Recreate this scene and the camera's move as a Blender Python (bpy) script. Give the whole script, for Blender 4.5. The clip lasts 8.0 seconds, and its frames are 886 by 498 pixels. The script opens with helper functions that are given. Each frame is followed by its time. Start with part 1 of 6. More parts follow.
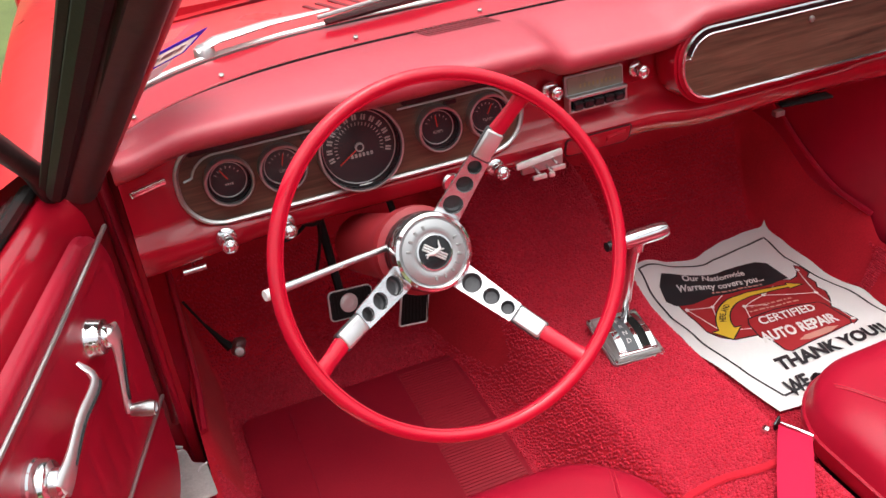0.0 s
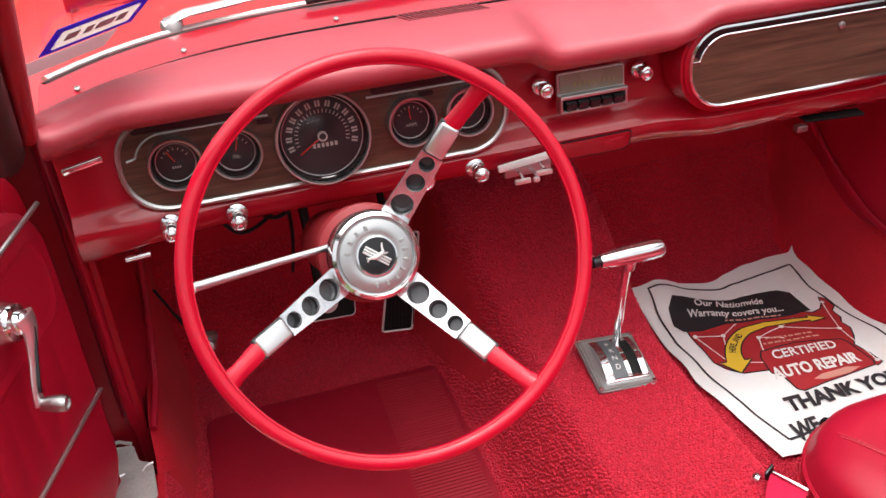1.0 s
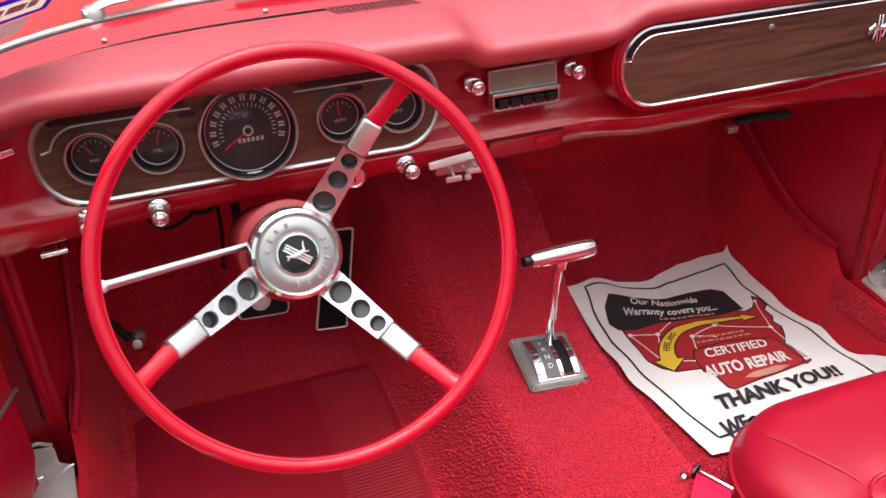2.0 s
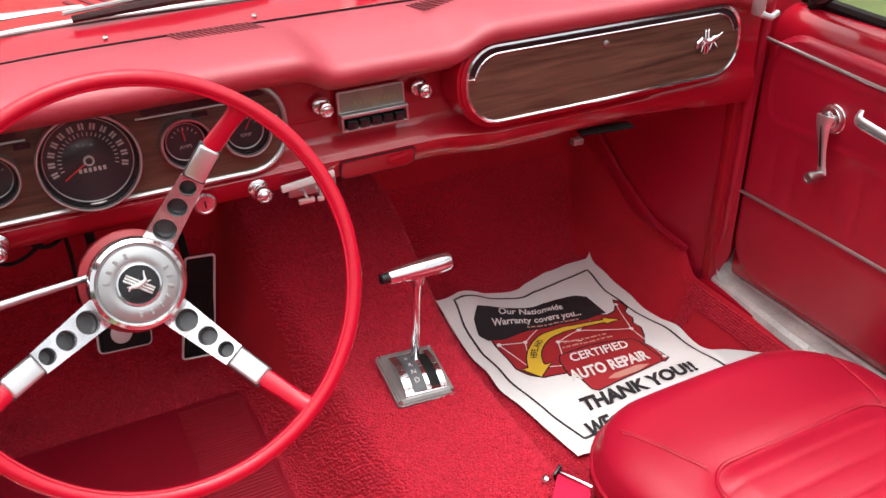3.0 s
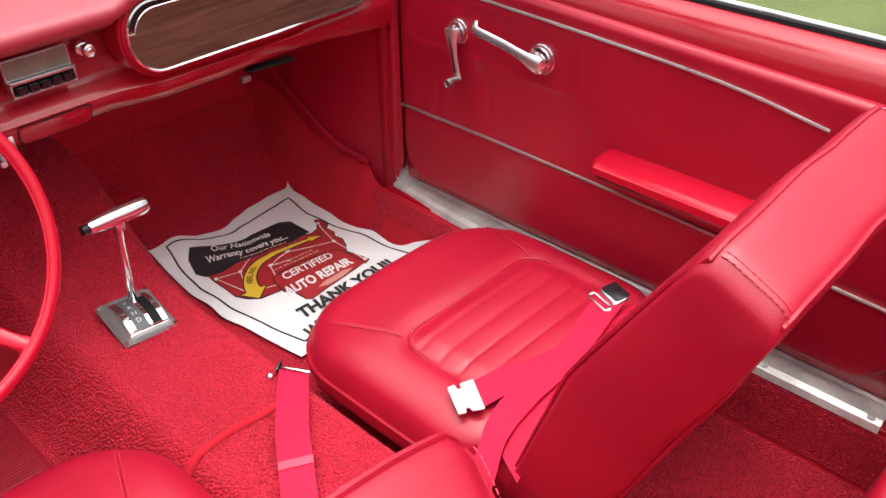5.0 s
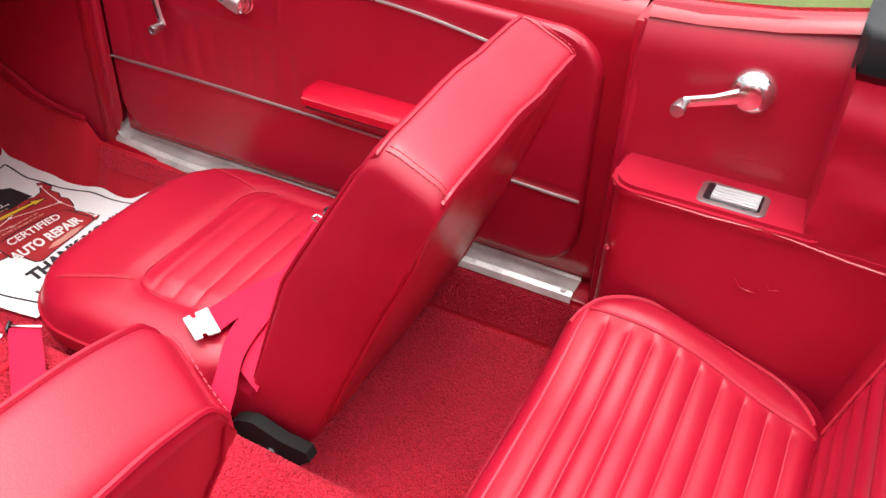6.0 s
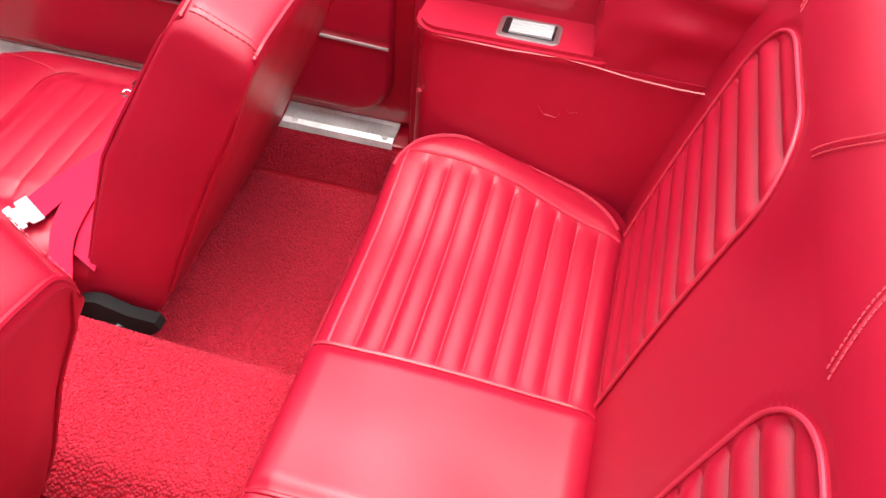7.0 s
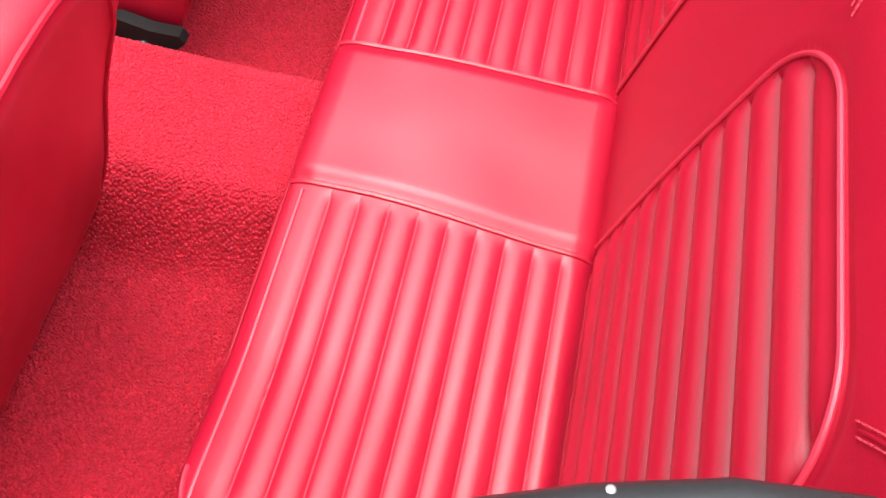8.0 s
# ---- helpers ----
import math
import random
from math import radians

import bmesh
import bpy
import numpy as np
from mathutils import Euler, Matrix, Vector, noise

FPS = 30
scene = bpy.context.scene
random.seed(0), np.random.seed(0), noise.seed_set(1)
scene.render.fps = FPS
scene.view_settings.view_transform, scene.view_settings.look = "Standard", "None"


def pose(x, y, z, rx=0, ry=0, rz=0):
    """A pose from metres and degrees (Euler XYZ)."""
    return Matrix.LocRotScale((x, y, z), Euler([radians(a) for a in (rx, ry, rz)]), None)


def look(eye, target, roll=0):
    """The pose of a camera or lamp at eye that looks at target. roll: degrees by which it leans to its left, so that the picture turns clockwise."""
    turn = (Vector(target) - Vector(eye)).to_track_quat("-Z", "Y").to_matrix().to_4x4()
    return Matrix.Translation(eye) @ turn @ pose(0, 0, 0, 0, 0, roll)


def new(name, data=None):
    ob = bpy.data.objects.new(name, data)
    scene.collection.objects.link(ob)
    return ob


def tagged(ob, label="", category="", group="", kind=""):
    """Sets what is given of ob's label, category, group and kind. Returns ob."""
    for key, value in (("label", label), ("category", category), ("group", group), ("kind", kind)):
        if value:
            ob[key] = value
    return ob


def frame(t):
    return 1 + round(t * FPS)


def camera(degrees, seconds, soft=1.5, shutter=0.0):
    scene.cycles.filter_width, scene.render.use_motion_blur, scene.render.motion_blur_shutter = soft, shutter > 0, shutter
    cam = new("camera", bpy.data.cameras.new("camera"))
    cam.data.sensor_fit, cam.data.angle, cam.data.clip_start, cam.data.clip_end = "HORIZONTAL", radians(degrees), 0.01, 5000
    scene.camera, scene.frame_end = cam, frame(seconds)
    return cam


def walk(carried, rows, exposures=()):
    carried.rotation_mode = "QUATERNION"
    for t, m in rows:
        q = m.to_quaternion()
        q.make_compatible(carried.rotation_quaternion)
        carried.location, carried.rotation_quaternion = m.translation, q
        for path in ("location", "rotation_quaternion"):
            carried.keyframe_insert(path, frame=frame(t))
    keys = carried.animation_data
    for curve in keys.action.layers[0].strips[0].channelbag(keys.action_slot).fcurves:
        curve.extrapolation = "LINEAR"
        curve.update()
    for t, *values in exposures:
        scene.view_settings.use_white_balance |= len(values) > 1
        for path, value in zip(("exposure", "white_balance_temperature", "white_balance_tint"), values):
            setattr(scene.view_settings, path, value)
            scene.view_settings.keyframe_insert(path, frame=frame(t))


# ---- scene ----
cam = camera(53.2, 8.0)
PATH = [
    (0, (-0.603, -0.804, 1.339), (-0.059, 0.813, 0.295), -6.3),
    (0.5, (-0.529, -0.8, 1.312), (-0.032, 0.868, 0.326), -5.8),
    (1, (-0.47, -0.756, 1.28), (-0.04, 0.903, 0.25), -4.5),
    (1.2, (-0.462, -0.749, 1.276), (-0.043, 0.913, 0.245), -4.2),
    (2.3, (-0.424, -0.755, 1.274), (0.171, 0.844, 0.23), -1.6),
    (2.5, (-0.413, -0.762, 1.275), (0.225, 0.825, 0.238), -1.5),
    (3, (-0.398, -0.781, 1.281), (0.362, 0.765, 0.264), -1.0),
    (3.5, (-0.393, -0.808, 1.286), (0.48, 0.671, 0.26), -0.6),
    (4, (-0.406, -0.844, 1.294), (0.583, 0.557, 0.265), -0.3),
    (4.2, (-0.416, -0.855, 1.291), (0.616, 0.507, 0.252), -0.5),
    (5.3, (-0.457, -1.005, 1.344), (0.810, 0.024, 0.189), -0.1),
    (5.5, (-0.467, -1.033, 1.343), (0.856, -0.090, 0.178), 0.7),
    (6, (-0.489, -1.088, 1.351), (0.950, -0.396, 0.147), 2.5),
    (6.5, (-0.518, -1.108, 1.37), (0.957, -0.662, 0.095), 3.8),
    (7, (-0.544, -1.115, 1.372), (0.845, -0.858, -0.043), 5.3),
    (7.5, (-0.582, -1.113, 1.365), (0.567, -0.986, -0.267), 6.4),
    (8, (-0.619, -1.108, 1.365), (0.319, -0.955, -0.395), 3.2),
]
walk(cam, [(t, look(eye, target, roll)) for t, eye, target, roll in PATH], exposures=[(0.0, 0.84), (4.0, 0.82), (5.5, 0.94), (7.0, 1.28), (8.0, 1.34)])

# ---- world and light ----
SUN_AZ, SUN_EL = 168.0, 87.0
world = bpy.data.worlds.new("world")
scene.world = world
world.use_nodes = True
wn, wl = world.node_tree.nodes, world.node_tree.links
sky = wn.new("ShaderNodeTexSky")
sky.sky_type = "NISHITA"
sky.sun_disc = False
sky.sun_elevation = radians(SUN_EL)
sky.sun_rotation = radians(SUN_AZ)
sky.dust_density = 6.0
haze = wn.new("ShaderNodeHueSaturation")
haze.inputs["Saturation"].default_value = 0.18
wl.new(sky.outputs["Color"], haze.inputs["Color"])
wl.new(haze.outputs["Color"], wn["Background"].inputs["Color"])
wn["Background"].inputs["Strength"].default_value = 0.16
sun = new("sun", bpy.data.lights.new("sun", "SUN"))
sun.data.energy, sun.data.angle, sun.data.color = 1.3, radians(95), (1.0, 0.97, 0.94)
az, el = radians(SUN_AZ), radians(SUN_EL)
sun.matrix_world = look((math.sin(az) * math.cos(el) * 20, math.cos(az) * math.cos(el) * 20, math.sin(el) * 20), (0, 0, 0))


# ---- materials ----
def material(name, colour, rough=0.5, metal=0.0, grain=0.0, grain_size=400.0, vary=0.1, vary_size=6.0, coat=0.0, detail=4.0, sheen=0.0, spec=0.5):
    """Principled surface with colour variation at two scales, roughness variation and fine relief."""
    m = bpy.data.materials.new(name)
    m.use_nodes = True
    n, l = m.node_tree.nodes, m.node_tree.links
    p = n["Principled BSDF"]
    co = n.new("ShaderNodeTexCoord")
    big, fine = n.new("ShaderNodeTexNoise"), n.new("ShaderNodeTexNoise")
    big.inputs["Scale"].default_value, fine.inputs["Scale"].default_value = vary_size, grain_size
    big.inputs["Detail"].default_value, fine.inputs["Detail"].default_value = 5.0, detail
    for x in (big, fine):
        l.new(co.outputs["Object"], x.inputs["Vector"])
    add = n.new("ShaderNodeMath")
    add.operation = "MULTIPLY_ADD"
    l.new(fine.outputs["Fac"], add.inputs[0])
    add.inputs[1].default_value = 0.4
    l.new(big.outputs["Fac"], add.inputs[2])
    ramp = n.new("ShaderNodeMapRange")
    ramp.inputs["From Min"].default_value, ramp.inputs["From Max"].default_value = 0.4, 1.0
    ramp.inputs["To Min"].default_value, ramp.inputs["To Max"].default_value = 1.0 - vary, 1.0 + vary
    l.new(add.outputs[0], ramp.inputs["Value"])
    mul = n.new("ShaderNodeVectorMath")
    mul.operation = "SCALE"
    mul.inputs[0].default_value = colour
    l.new(ramp.outputs[0], mul.inputs["Scale"])
    l.new(mul.outputs[0], p.inputs["Base Color"])
    rr = n.new("ShaderNodeMapRange")
    rr.inputs["To Min"].default_value, rr.inputs["To Max"].default_value = max(rough - 0.08, 0.02), min(rough + 0.08, 1.0)
    l.new(big.outputs["Fac"], rr.inputs["Value"])
    l.new(rr.outputs[0], p.inputs["Roughness"])
    p.inputs["Metallic"].default_value = metal
    p.inputs["Coat Weight"].default_value = coat
    p.inputs["Coat Roughness"].default_value = 0.06
    p.inputs["Sheen Weight"].default_value = sheen
    p.inputs["Specular IOR Level"].default_value = spec
    if grain:
        b = n.new("ShaderNodeBump")
        b.inputs["Strength"].default_value, b.inputs["Distance"].default_value = grain, 0.002
        l.new(fine.outputs["Fac"], b.inputs["Height"])
        l.new(b.outputs[0], p.inputs["Normal"])
    return m


RED = (0.41, 0.0062, 0.0280)
VINYL = material("red_vinyl", RED, 0.36, grain=0.12, grain_size=520, vary=0.14, spec=0.6)
PAD = material("dash_pad_vinyl", (0.42, 0.030, 0.052), 0.40, grain=0.35, grain_size=900, vary=0.14, spec=0.9)
PAINT = material("red_paint", (0.38, 0.005, 0.018), 0.22, vary=0.04, coat=0.45, spec=0.5)
# the red paint made brighter to stand in for full daylight outside
SUNLITPAINT = material("sunlit_body_paint", (0.60, 0.020, 0.026), 0.30, vary=0.05, spec=0.5, coat=0.3)
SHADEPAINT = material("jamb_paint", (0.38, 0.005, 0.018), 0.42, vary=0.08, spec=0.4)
PLASTIC = material("red_wheel_plastic", (0.56, 0.005, 0.027), 0.22, vary=0.05, coat=0.12, spec=0.4)
CARPET = material("red_loop_carpet", (0.50, 0.015, 0.030), 0.95, grain=0.4, grain_size=260, vary=0.28, sheen=0.05, detail=2.0, spec=0.1)
RUBBERMAT = material("maroon_vinyl_mat", (0.28, 0.004, 0.017), 0.45, vary=0.16, grain=0.1, grain_size=300)
BELT = material("red_webbing", (0.62, 0.007, 0.050), 0.6, grain=0.3, grain_size=1500, vary=0.06, spec=0.25)
CHROME = material("chrome", (0.80, 0.80, 0.81), 0.12, 0.96, vary=0.05)
# mottled tone puts uneven reflections into the spokes' colour
SPOKE = material("spoke_chrome_reflections", (0.74, 0.74, 0.76), 0.22, 0.86, grain=0.05, grain_size=60, vary=0.25, vary_size=30)
RIBMAT = material("ribbed_mat_face", (0.30, 0.007, 0.020), 0.5, vary=0.14)
SATIN = material("brushed_aluminium", (0.55, 0.56, 0.56), 0.36, 1.0, grain=0.08, grain_size=500, vary=0.15)
DULL = material("dull_pot_metal", (0.42, 0.42, 0.41), 0.42, 1.0, grain=0.1, grain_size=300, vary=0.2)
SCUFFED = material("scuffed_aluminium", (0.68, 0.68, 0.66), 0.42, 0.4, grain=0.25, grain_size=220, vary=0.32, vary_size=18)
BRIGHTTRIM = material("bright_trim", (0.62, 0.62, 0.62), 0.30, 0.85, vary=0.08)
BLACK = material("black_rubber", (0.014, 0.013, 0.013), 0.6, grain=0.15, grain_size=300, vary=0.2, spec=0.15)
PALEEDGE = material("pale_metal_edge", (0.70, 0.70, 0.69), 0.35, 0.2, vary=0.06)
BLACKGLOSS = material("black_plastic", (0.012, 0.012, 0.014), 0.22, vary=0.1)
DIAL = material("gauge_face", (0.012, 0.012, 0.016), 0.4, vary=0.1)
DIALWHITE = material("gauge_markings", (0.42, 0.42, 0.40), 0.5, vary=0.05)
NEEDLE = material("gauge_needle", (0.65, 0.03, 0.02), 0.4, vary=0.03)
PAPER = material("white_paper", (0.86, 0.86, 0.85), 0.65, grain=0.1, grain_size=200, vary=0.03)
INK = material("black_ink", (0.022, 0.020, 0.024), 0.6, vary=0.1)
INKRED = material("red_ink", (0.42, 0.022, 0.028), 0.6, vary=0.12)
INKYELLOW = material("yellow_ink", (0.78, 0.52, 0.04), 0.6, vary=0.05)
INKWHITE = material("white_ink", (0.8, 0.78, 0.76), 0.6, vary=0.03)
SHADOWGAP = material("gap_shade_black", (0.010, 0.003, 0.004), 0.8, vary=0.1, spec=0.1)
PIPING = material("pale_red_piping", (0.60, 0.035, 0.070), 0.42, vary=0.08)
VENT = material("vent_slats", (0.16, 0.005, 0.012), 0.5, vary=0.1)
THREAD = material("red_thread", (0.66, 0.05, 0.08), 0.7, vary=0.05)
BELTPALE = material("pale_webbing_fold", (0.75, 0.06, 0.11), 0.6, vary=0.04)
CUP = material("dark_cup_metal", (0.10, 0.10, 0.105), 0.45, 0.6, vary=0.3, vary_size=40)
SATINHUB = material("satin_hub_metal", (0.50, 0.51, 0.51), 0.40, 1.0, vary=0.05)
CHROMEFLAT = material("bright_steel", (0.82, 0.82, 0.82), 0.30, 0.85, vary=0.05)
COLUMN = material("dull_red_column", (0.32, 0.02, 0.028), 0.45, vary=0.08)
DIALGREEN = material("radio_window", (0.22, 0.22, 0.17), 0.25, vary=0.1)
DIALMARK = material("radio_scale", (0.25, 0.24, 0.10), 0.4, vary=0.1)
DIALGREY = material("gear_scale_grey", (0.10, 0.11, 0.12), 0.35, vary=0.05)
INKPALE = material("pale_peach_ink", (0.62, 0.30, 0.24), 0.6, vary=0.05)
BARGREY = material("grey_bars", (0.28, 0.28, 0.32), 0.6, vary=0.1)
ROOF = material("black_roof_vinyl", (0.022, 0.024, 0.026), 0.42, vary=0.15, grain=0.15, grain_size=300, spec=0.35)
# strong tone changes put the glossy folds' pale highlights into the colour
PILLARVINYL = material("pillar_vinyl_highlights", (0.040, 0.031, 0.030), 0.42, vary=0.6, vary_size=14, grain=0.04, grain_size=80, spec=0.15)
GRASS = material("grass_ground", (0.10, 0.13, 0.035), 0.9, grain=1.0, grain_size=60, vary=0.35, vary_size=2.0)


def wood():
    m = bpy.data.materials.new("walnut_woodgrain")
    m.use_nodes = True
    n, l = m.node_tree.nodes, m.node_tree.links
    p = n["Principled BSDF"]
    co, mp = n.new("ShaderNodeTexCoord"), n.new("ShaderNodeMapping")
    mp.inputs["Scale"].default_value = (5.0, 30.0, 75.0)
    l.new(co.outputs["Object"], mp.inputs["Vector"])
    a, b = n.new("ShaderNodeTexNoise"), n.new("ShaderNodeTexNoise")
    a.inputs["Scale"].default_value, a.inputs["Detail"].default_value, a.inputs["Distortion"].default_value = 1.0, 6.0, 1.2
    b.inputs["Scale"].default_value, b.inputs["Detail"].default_value = 5.0, 4.0
    l.new(mp.outputs[0], a.inputs["Vector"])
    l.new(mp.outputs[0], b.inputs["Vector"])
    mix = n.new("ShaderNodeMath")
    mix.operation = "MULTIPLY_ADD"
    l.new(b.outputs["Fac"], mix.inputs[0])
    mix.inputs[1].default_value = 0.35
    l.new(a.outputs["Fac"], mix.inputs[2])
    r = n.new("ShaderNodeValToRGB")
    r.color_ramp.elements[0].position, r.color_ramp.elements[0].color = 0.42, (0.038, 0.017, 0.011, 1)
    r.color_ramp.elements[1].position, r.color_ramp.elements[1].color = 0.95, (0.175, 0.084, 0.055, 1)
    l.new(mix.outputs[0], r.inputs[0])
    l.new(r.outputs[0], p.inputs["Base Color"])
    p.inputs["Roughness"].default_value = 0.35
    return m


WOOD = wood()


def pile():
    """Carpet loops: one tone to a loop."""
    m = material("red_carpet_loops", (0.48, 0.018, 0.041), 0.85, vary=0.12, vary_size=3.0, sheen=0.05, spec=0.15)
    n, l = m.node_tree.nodes, m.node_tree.links
    p = n["Principled BSDF"]
    src = p.inputs["Base Color"].links[0].from_socket
    geo, rg, mul = n.new("ShaderNodeNewGeometry"), n.new("ShaderNodeMapRange"), n.new("ShaderNodeVectorMath")
    rg.inputs["To Min"].default_value, rg.inputs["To Max"].default_value = 0.86, 1.14
    l.new(geo.outputs["Random Per Island"], rg.inputs["Value"])
    mul.operation = "SCALE"
    l.new(src, mul.inputs[0])
    l.new(rg.outputs[0], mul.inputs["Scale"])
    l.new(mul.outputs[0], p.inputs["Base Color"])
    return m


PILE = pile()


def glass(name, tint=(1, 1, 1), mixin=0.93):
    m = bpy.data.materials.new(name)
    m.use_nodes = True
    n, l = m.node_tree.nodes, m.node_tree.links
    out = n["Material Output"]
    t, g, mx = n.new("ShaderNodeBsdfTransparent"), n.new("ShaderNodeBsdfGlossy"), n.new("ShaderNodeMixShader")
    t.inputs["Color"].default_value = (*tint, 1)
    g.inputs["Roughness"].default_value = 0.02
    f, p, q = n.new("ShaderNodeLayerWeight"), n.new("ShaderNodeMath"), n.new("ShaderNodeMath")
    f.inputs["Blend"].default_value = 0.5
    p.operation, q.operation = "POWER", "MULTIPLY_ADD"
    p.inputs[1].default_value, q.inputs[1].default_value, q.inputs[2].default_value = 4.0, 0.25, 0.025
    l.new(f.outputs["Facing"], p.inputs[0])
    l.new(p.outputs[0], q.inputs[0])
    l.new(q.outputs[0], mx.inputs[0])
    l.new(t.outputs[0], mx.inputs[1])
    l.new(g.outputs[0], mx.inputs[2])
    l.new(mx.outputs[0], out.inputs["Surface"])
    return m


def translucent(name, colour):
    """Thin printed film that light shines through from behind."""
    m = material(name, colour, 0.5, vary=0.06)
    n, l = m.node_tree.nodes, m.node_tree.links
    p, out = n["Principled BSDF"], n["Material Output"]
    t, mx = n.new("ShaderNodeBsdfTranslucent"), n.new("ShaderNodeMixShader")
    t.inputs["Color"].default_value = (*colour, 1)
    mx.inputs[0].default_value = 0.6
    l.new(p.outputs[0], mx.inputs[1])
    l.new(t.outputs[0], mx.inputs[2])
    l.new(mx.outputs[0], out.inputs["Surface"])
    return m


FILMBLUE = translucent("blue_film", (0.06, 0.04, 0.55))
FILMWHITE = translucent("white_film", (0.85, 0.83, 0.80))
FILMGREY = translucent("grey_faded_film", (0.62, 0.50, 0.52))
GLASS = glass("clear_glass", (0.95, 0.97, 0.96))


# ---- mesh tools ----
def part(name, bm, mat, parent=None, label="", sharp=38):
    """One mesh object out of a bmesh, smooth but for edges sharper than the angle given."""
    bmesh.ops.recalc_face_normals(bm, faces=bm.faces)
    for f in bm.faces:
        f.smooth = True
    lim = radians(sharp)
    for e in bm.edges:
        if len(e.link_faces) == 2 and e.calc_face_angle(0) > lim:
            e.smooth = False
    me = bpy.data.meshes.new(name)
    bm.to_mesh(me)
    bm.free()
    for one in (mat if isinstance(mat, (list, tuple)) else [mat]):
        me.materials.append(one)
    ob = new(name, me)
    if parent:
        ob.parent = parent
        ob.matrix_parent_inverse = parent.matrix_world.inverted()
    if label:
        tagged(ob, label)
    return ob


def thing(name, label, category, at=(0, 0, 0), group="", kind=""):
    e = tagged(new(name), label, category, group, kind)
    e.location = at
    e.empty_display_size = 0.05
    e.matrix_world = Matrix.Translation(at)
    return e


def mirrored(bm):
    for v in bm.verts:
        v.co.x *= -1
    bmesh.ops.reverse_faces(bm, faces=bm.faces)
    return bm


def box(size, m=None, bevel=0.0, seg=2, bm=None):
    b = bmesh.new()
    bmesh.ops.create_cube(b, size=1.0, matrix=Matrix.Diagonal((*size, 1)))
    if bevel:
        bmesh.ops.bevel(b, geom=b.edges[:], offset=bevel, segments=seg, affect="EDGES", profile=0.5)
    if m is not None:
        b.transform(m)
    return merge(bm, b)


def merge(bm, b):
    if bm is None:
        return b
    me = bpy.data.meshes.new("tmp")
    b.to_mesh(me)
    b.free()
    bm.from_mesh(me)
    bpy.data.meshes.remove(me)
    return bm


def lathe(profile, m=None, seg=32, bm=None):
    """Turns (radius, height) pairs round local z."""
    b = bmesh.new()
    rings = []
    for r, h in profile:
        if r < 1e-6:
            rings.append([b.verts.new((0, 0, h))])
        else:
            rings.append([b.verts.new((r * math.cos(2 * math.pi * i / seg), r * math.sin(2 * math.pi * i / seg), h)) for i in range(seg)])
    for a, c in zip(rings, rings[1:]):
        for i in range(seg):
            j = (i + 1) % seg
            if len(a) == 1 and len(c) > 1:
                b.faces.new((a[0], c[i], c[j]))
            elif len(c) == 1 and len(a) > 1:
                b.faces.new((a[i], a[j], c[0]))
            elif len(a) > 1:
                b.faces.new((a[i], a[j], c[j], c[i]))
    if m is not None:
        b.transform(m)
    return merge(bm, b)


def tube(points, radius, seg=8, closed=False, flat=1.0, up=None, bm=None):
    """A rod along the points; radius: one number or one for each point; flat: its thickness along 'up' as a share of its width."""
    b = bmesh.new()
    pts = [Vector(p) for p in points]
    n = len(pts)
    rad = radius if isinstance(radius, (list, tuple)) else [radius] * n
    prev = Vector(up) if up else None
    rings = []
    for i, p in enumerate(pts):
        t = (pts[(i + 1) % n] - pts[i - 1]) if closed else (pts[min(i + 1, n - 1)] - pts[max(i - 1, 0)])
        t.normalize()
        if prev is None:
            prev = t.orthogonal().normalized()
        nrm = (prev - t * prev.dot(t))
        nrm = nrm.normalized() if nrm.length > 1e-6 else t.orthogonal().normalized()
        if up is None:
            prev = nrm
        side = t.cross(nrm)
        rings.append([b.verts.new(p + rad[i] * (math.cos(a) * side + flat * math.sin(a) * nrm)) for a in (2 * math.pi * k / seg for k in range(seg))])
    for i in range(n if closed else n - 1):
        a, c = rings[i], rings[(i + 1) % n]
        for k in range(seg):
            b.faces.new((a[k], a[(k + 1) % seg], c[(k + 1) % seg], c[k]))
    if not closed:
        b.faces.new(rings[0])
        b.faces.new(rings[-1][::-1])
    return merge(bm, b)


def plate(outline, depth, m=None, bevel=0.0, bm=None):
    """A flat piece with the outline given in local x, y, from z = 0 to depth."""
    b = bmesh.new()
    f = b.faces.new([b.verts.new((x, y, 0)) for x, y in outline])
    top = bmesh.ops.extrude_face_region(b, geom=[f])
    vs = [v for v in top["geom"] if isinstance(v, bmesh.types.BMVert)]
    bmesh.ops.translate(b, vec=(0, 0, depth), verts=vs)
    if bevel:
        es = [e for e in b.edges if all(v in set(vs) for v in e.verts)]
        bmesh.ops.bevel(b, geom=es, offset=bevel, segments=2, affect="EDGES")
    if m is not None:
        b.transform(m)
    return merge(bm, b)


def grid(fn, nu, nv, bm=None):
    b = bmesh.new()
    vs = [[b.verts.new(fn(i / nu, j / nv)) for j in range(nv + 1)] for i in range(nu + 1)]
    for i in range(nu):
        for j in range(nv):
            b.faces.new((vs[i][j], vs[i + 1][j], vs[i + 1][j + 1], vs[i][j + 1]))
    return merge(bm, b)


def loft(sections, cap=True, closed=True, bm=None):
    b = bmesh.new()
    rings = [[b.verts.new(p) for p in s] for s in sections]
    k = len(rings[0])
    for a, c in zip(rings, rings[1:]):
        for i in range(k if closed else k - 1):
            j = (i + 1) % k
            b.faces.new((a[i], a[j], c[j], c[i]))
    if cap and closed:
        b.faces.new(rings[0][::-1])
        b.faces.new(rings[-1])
    return merge(bm, b)


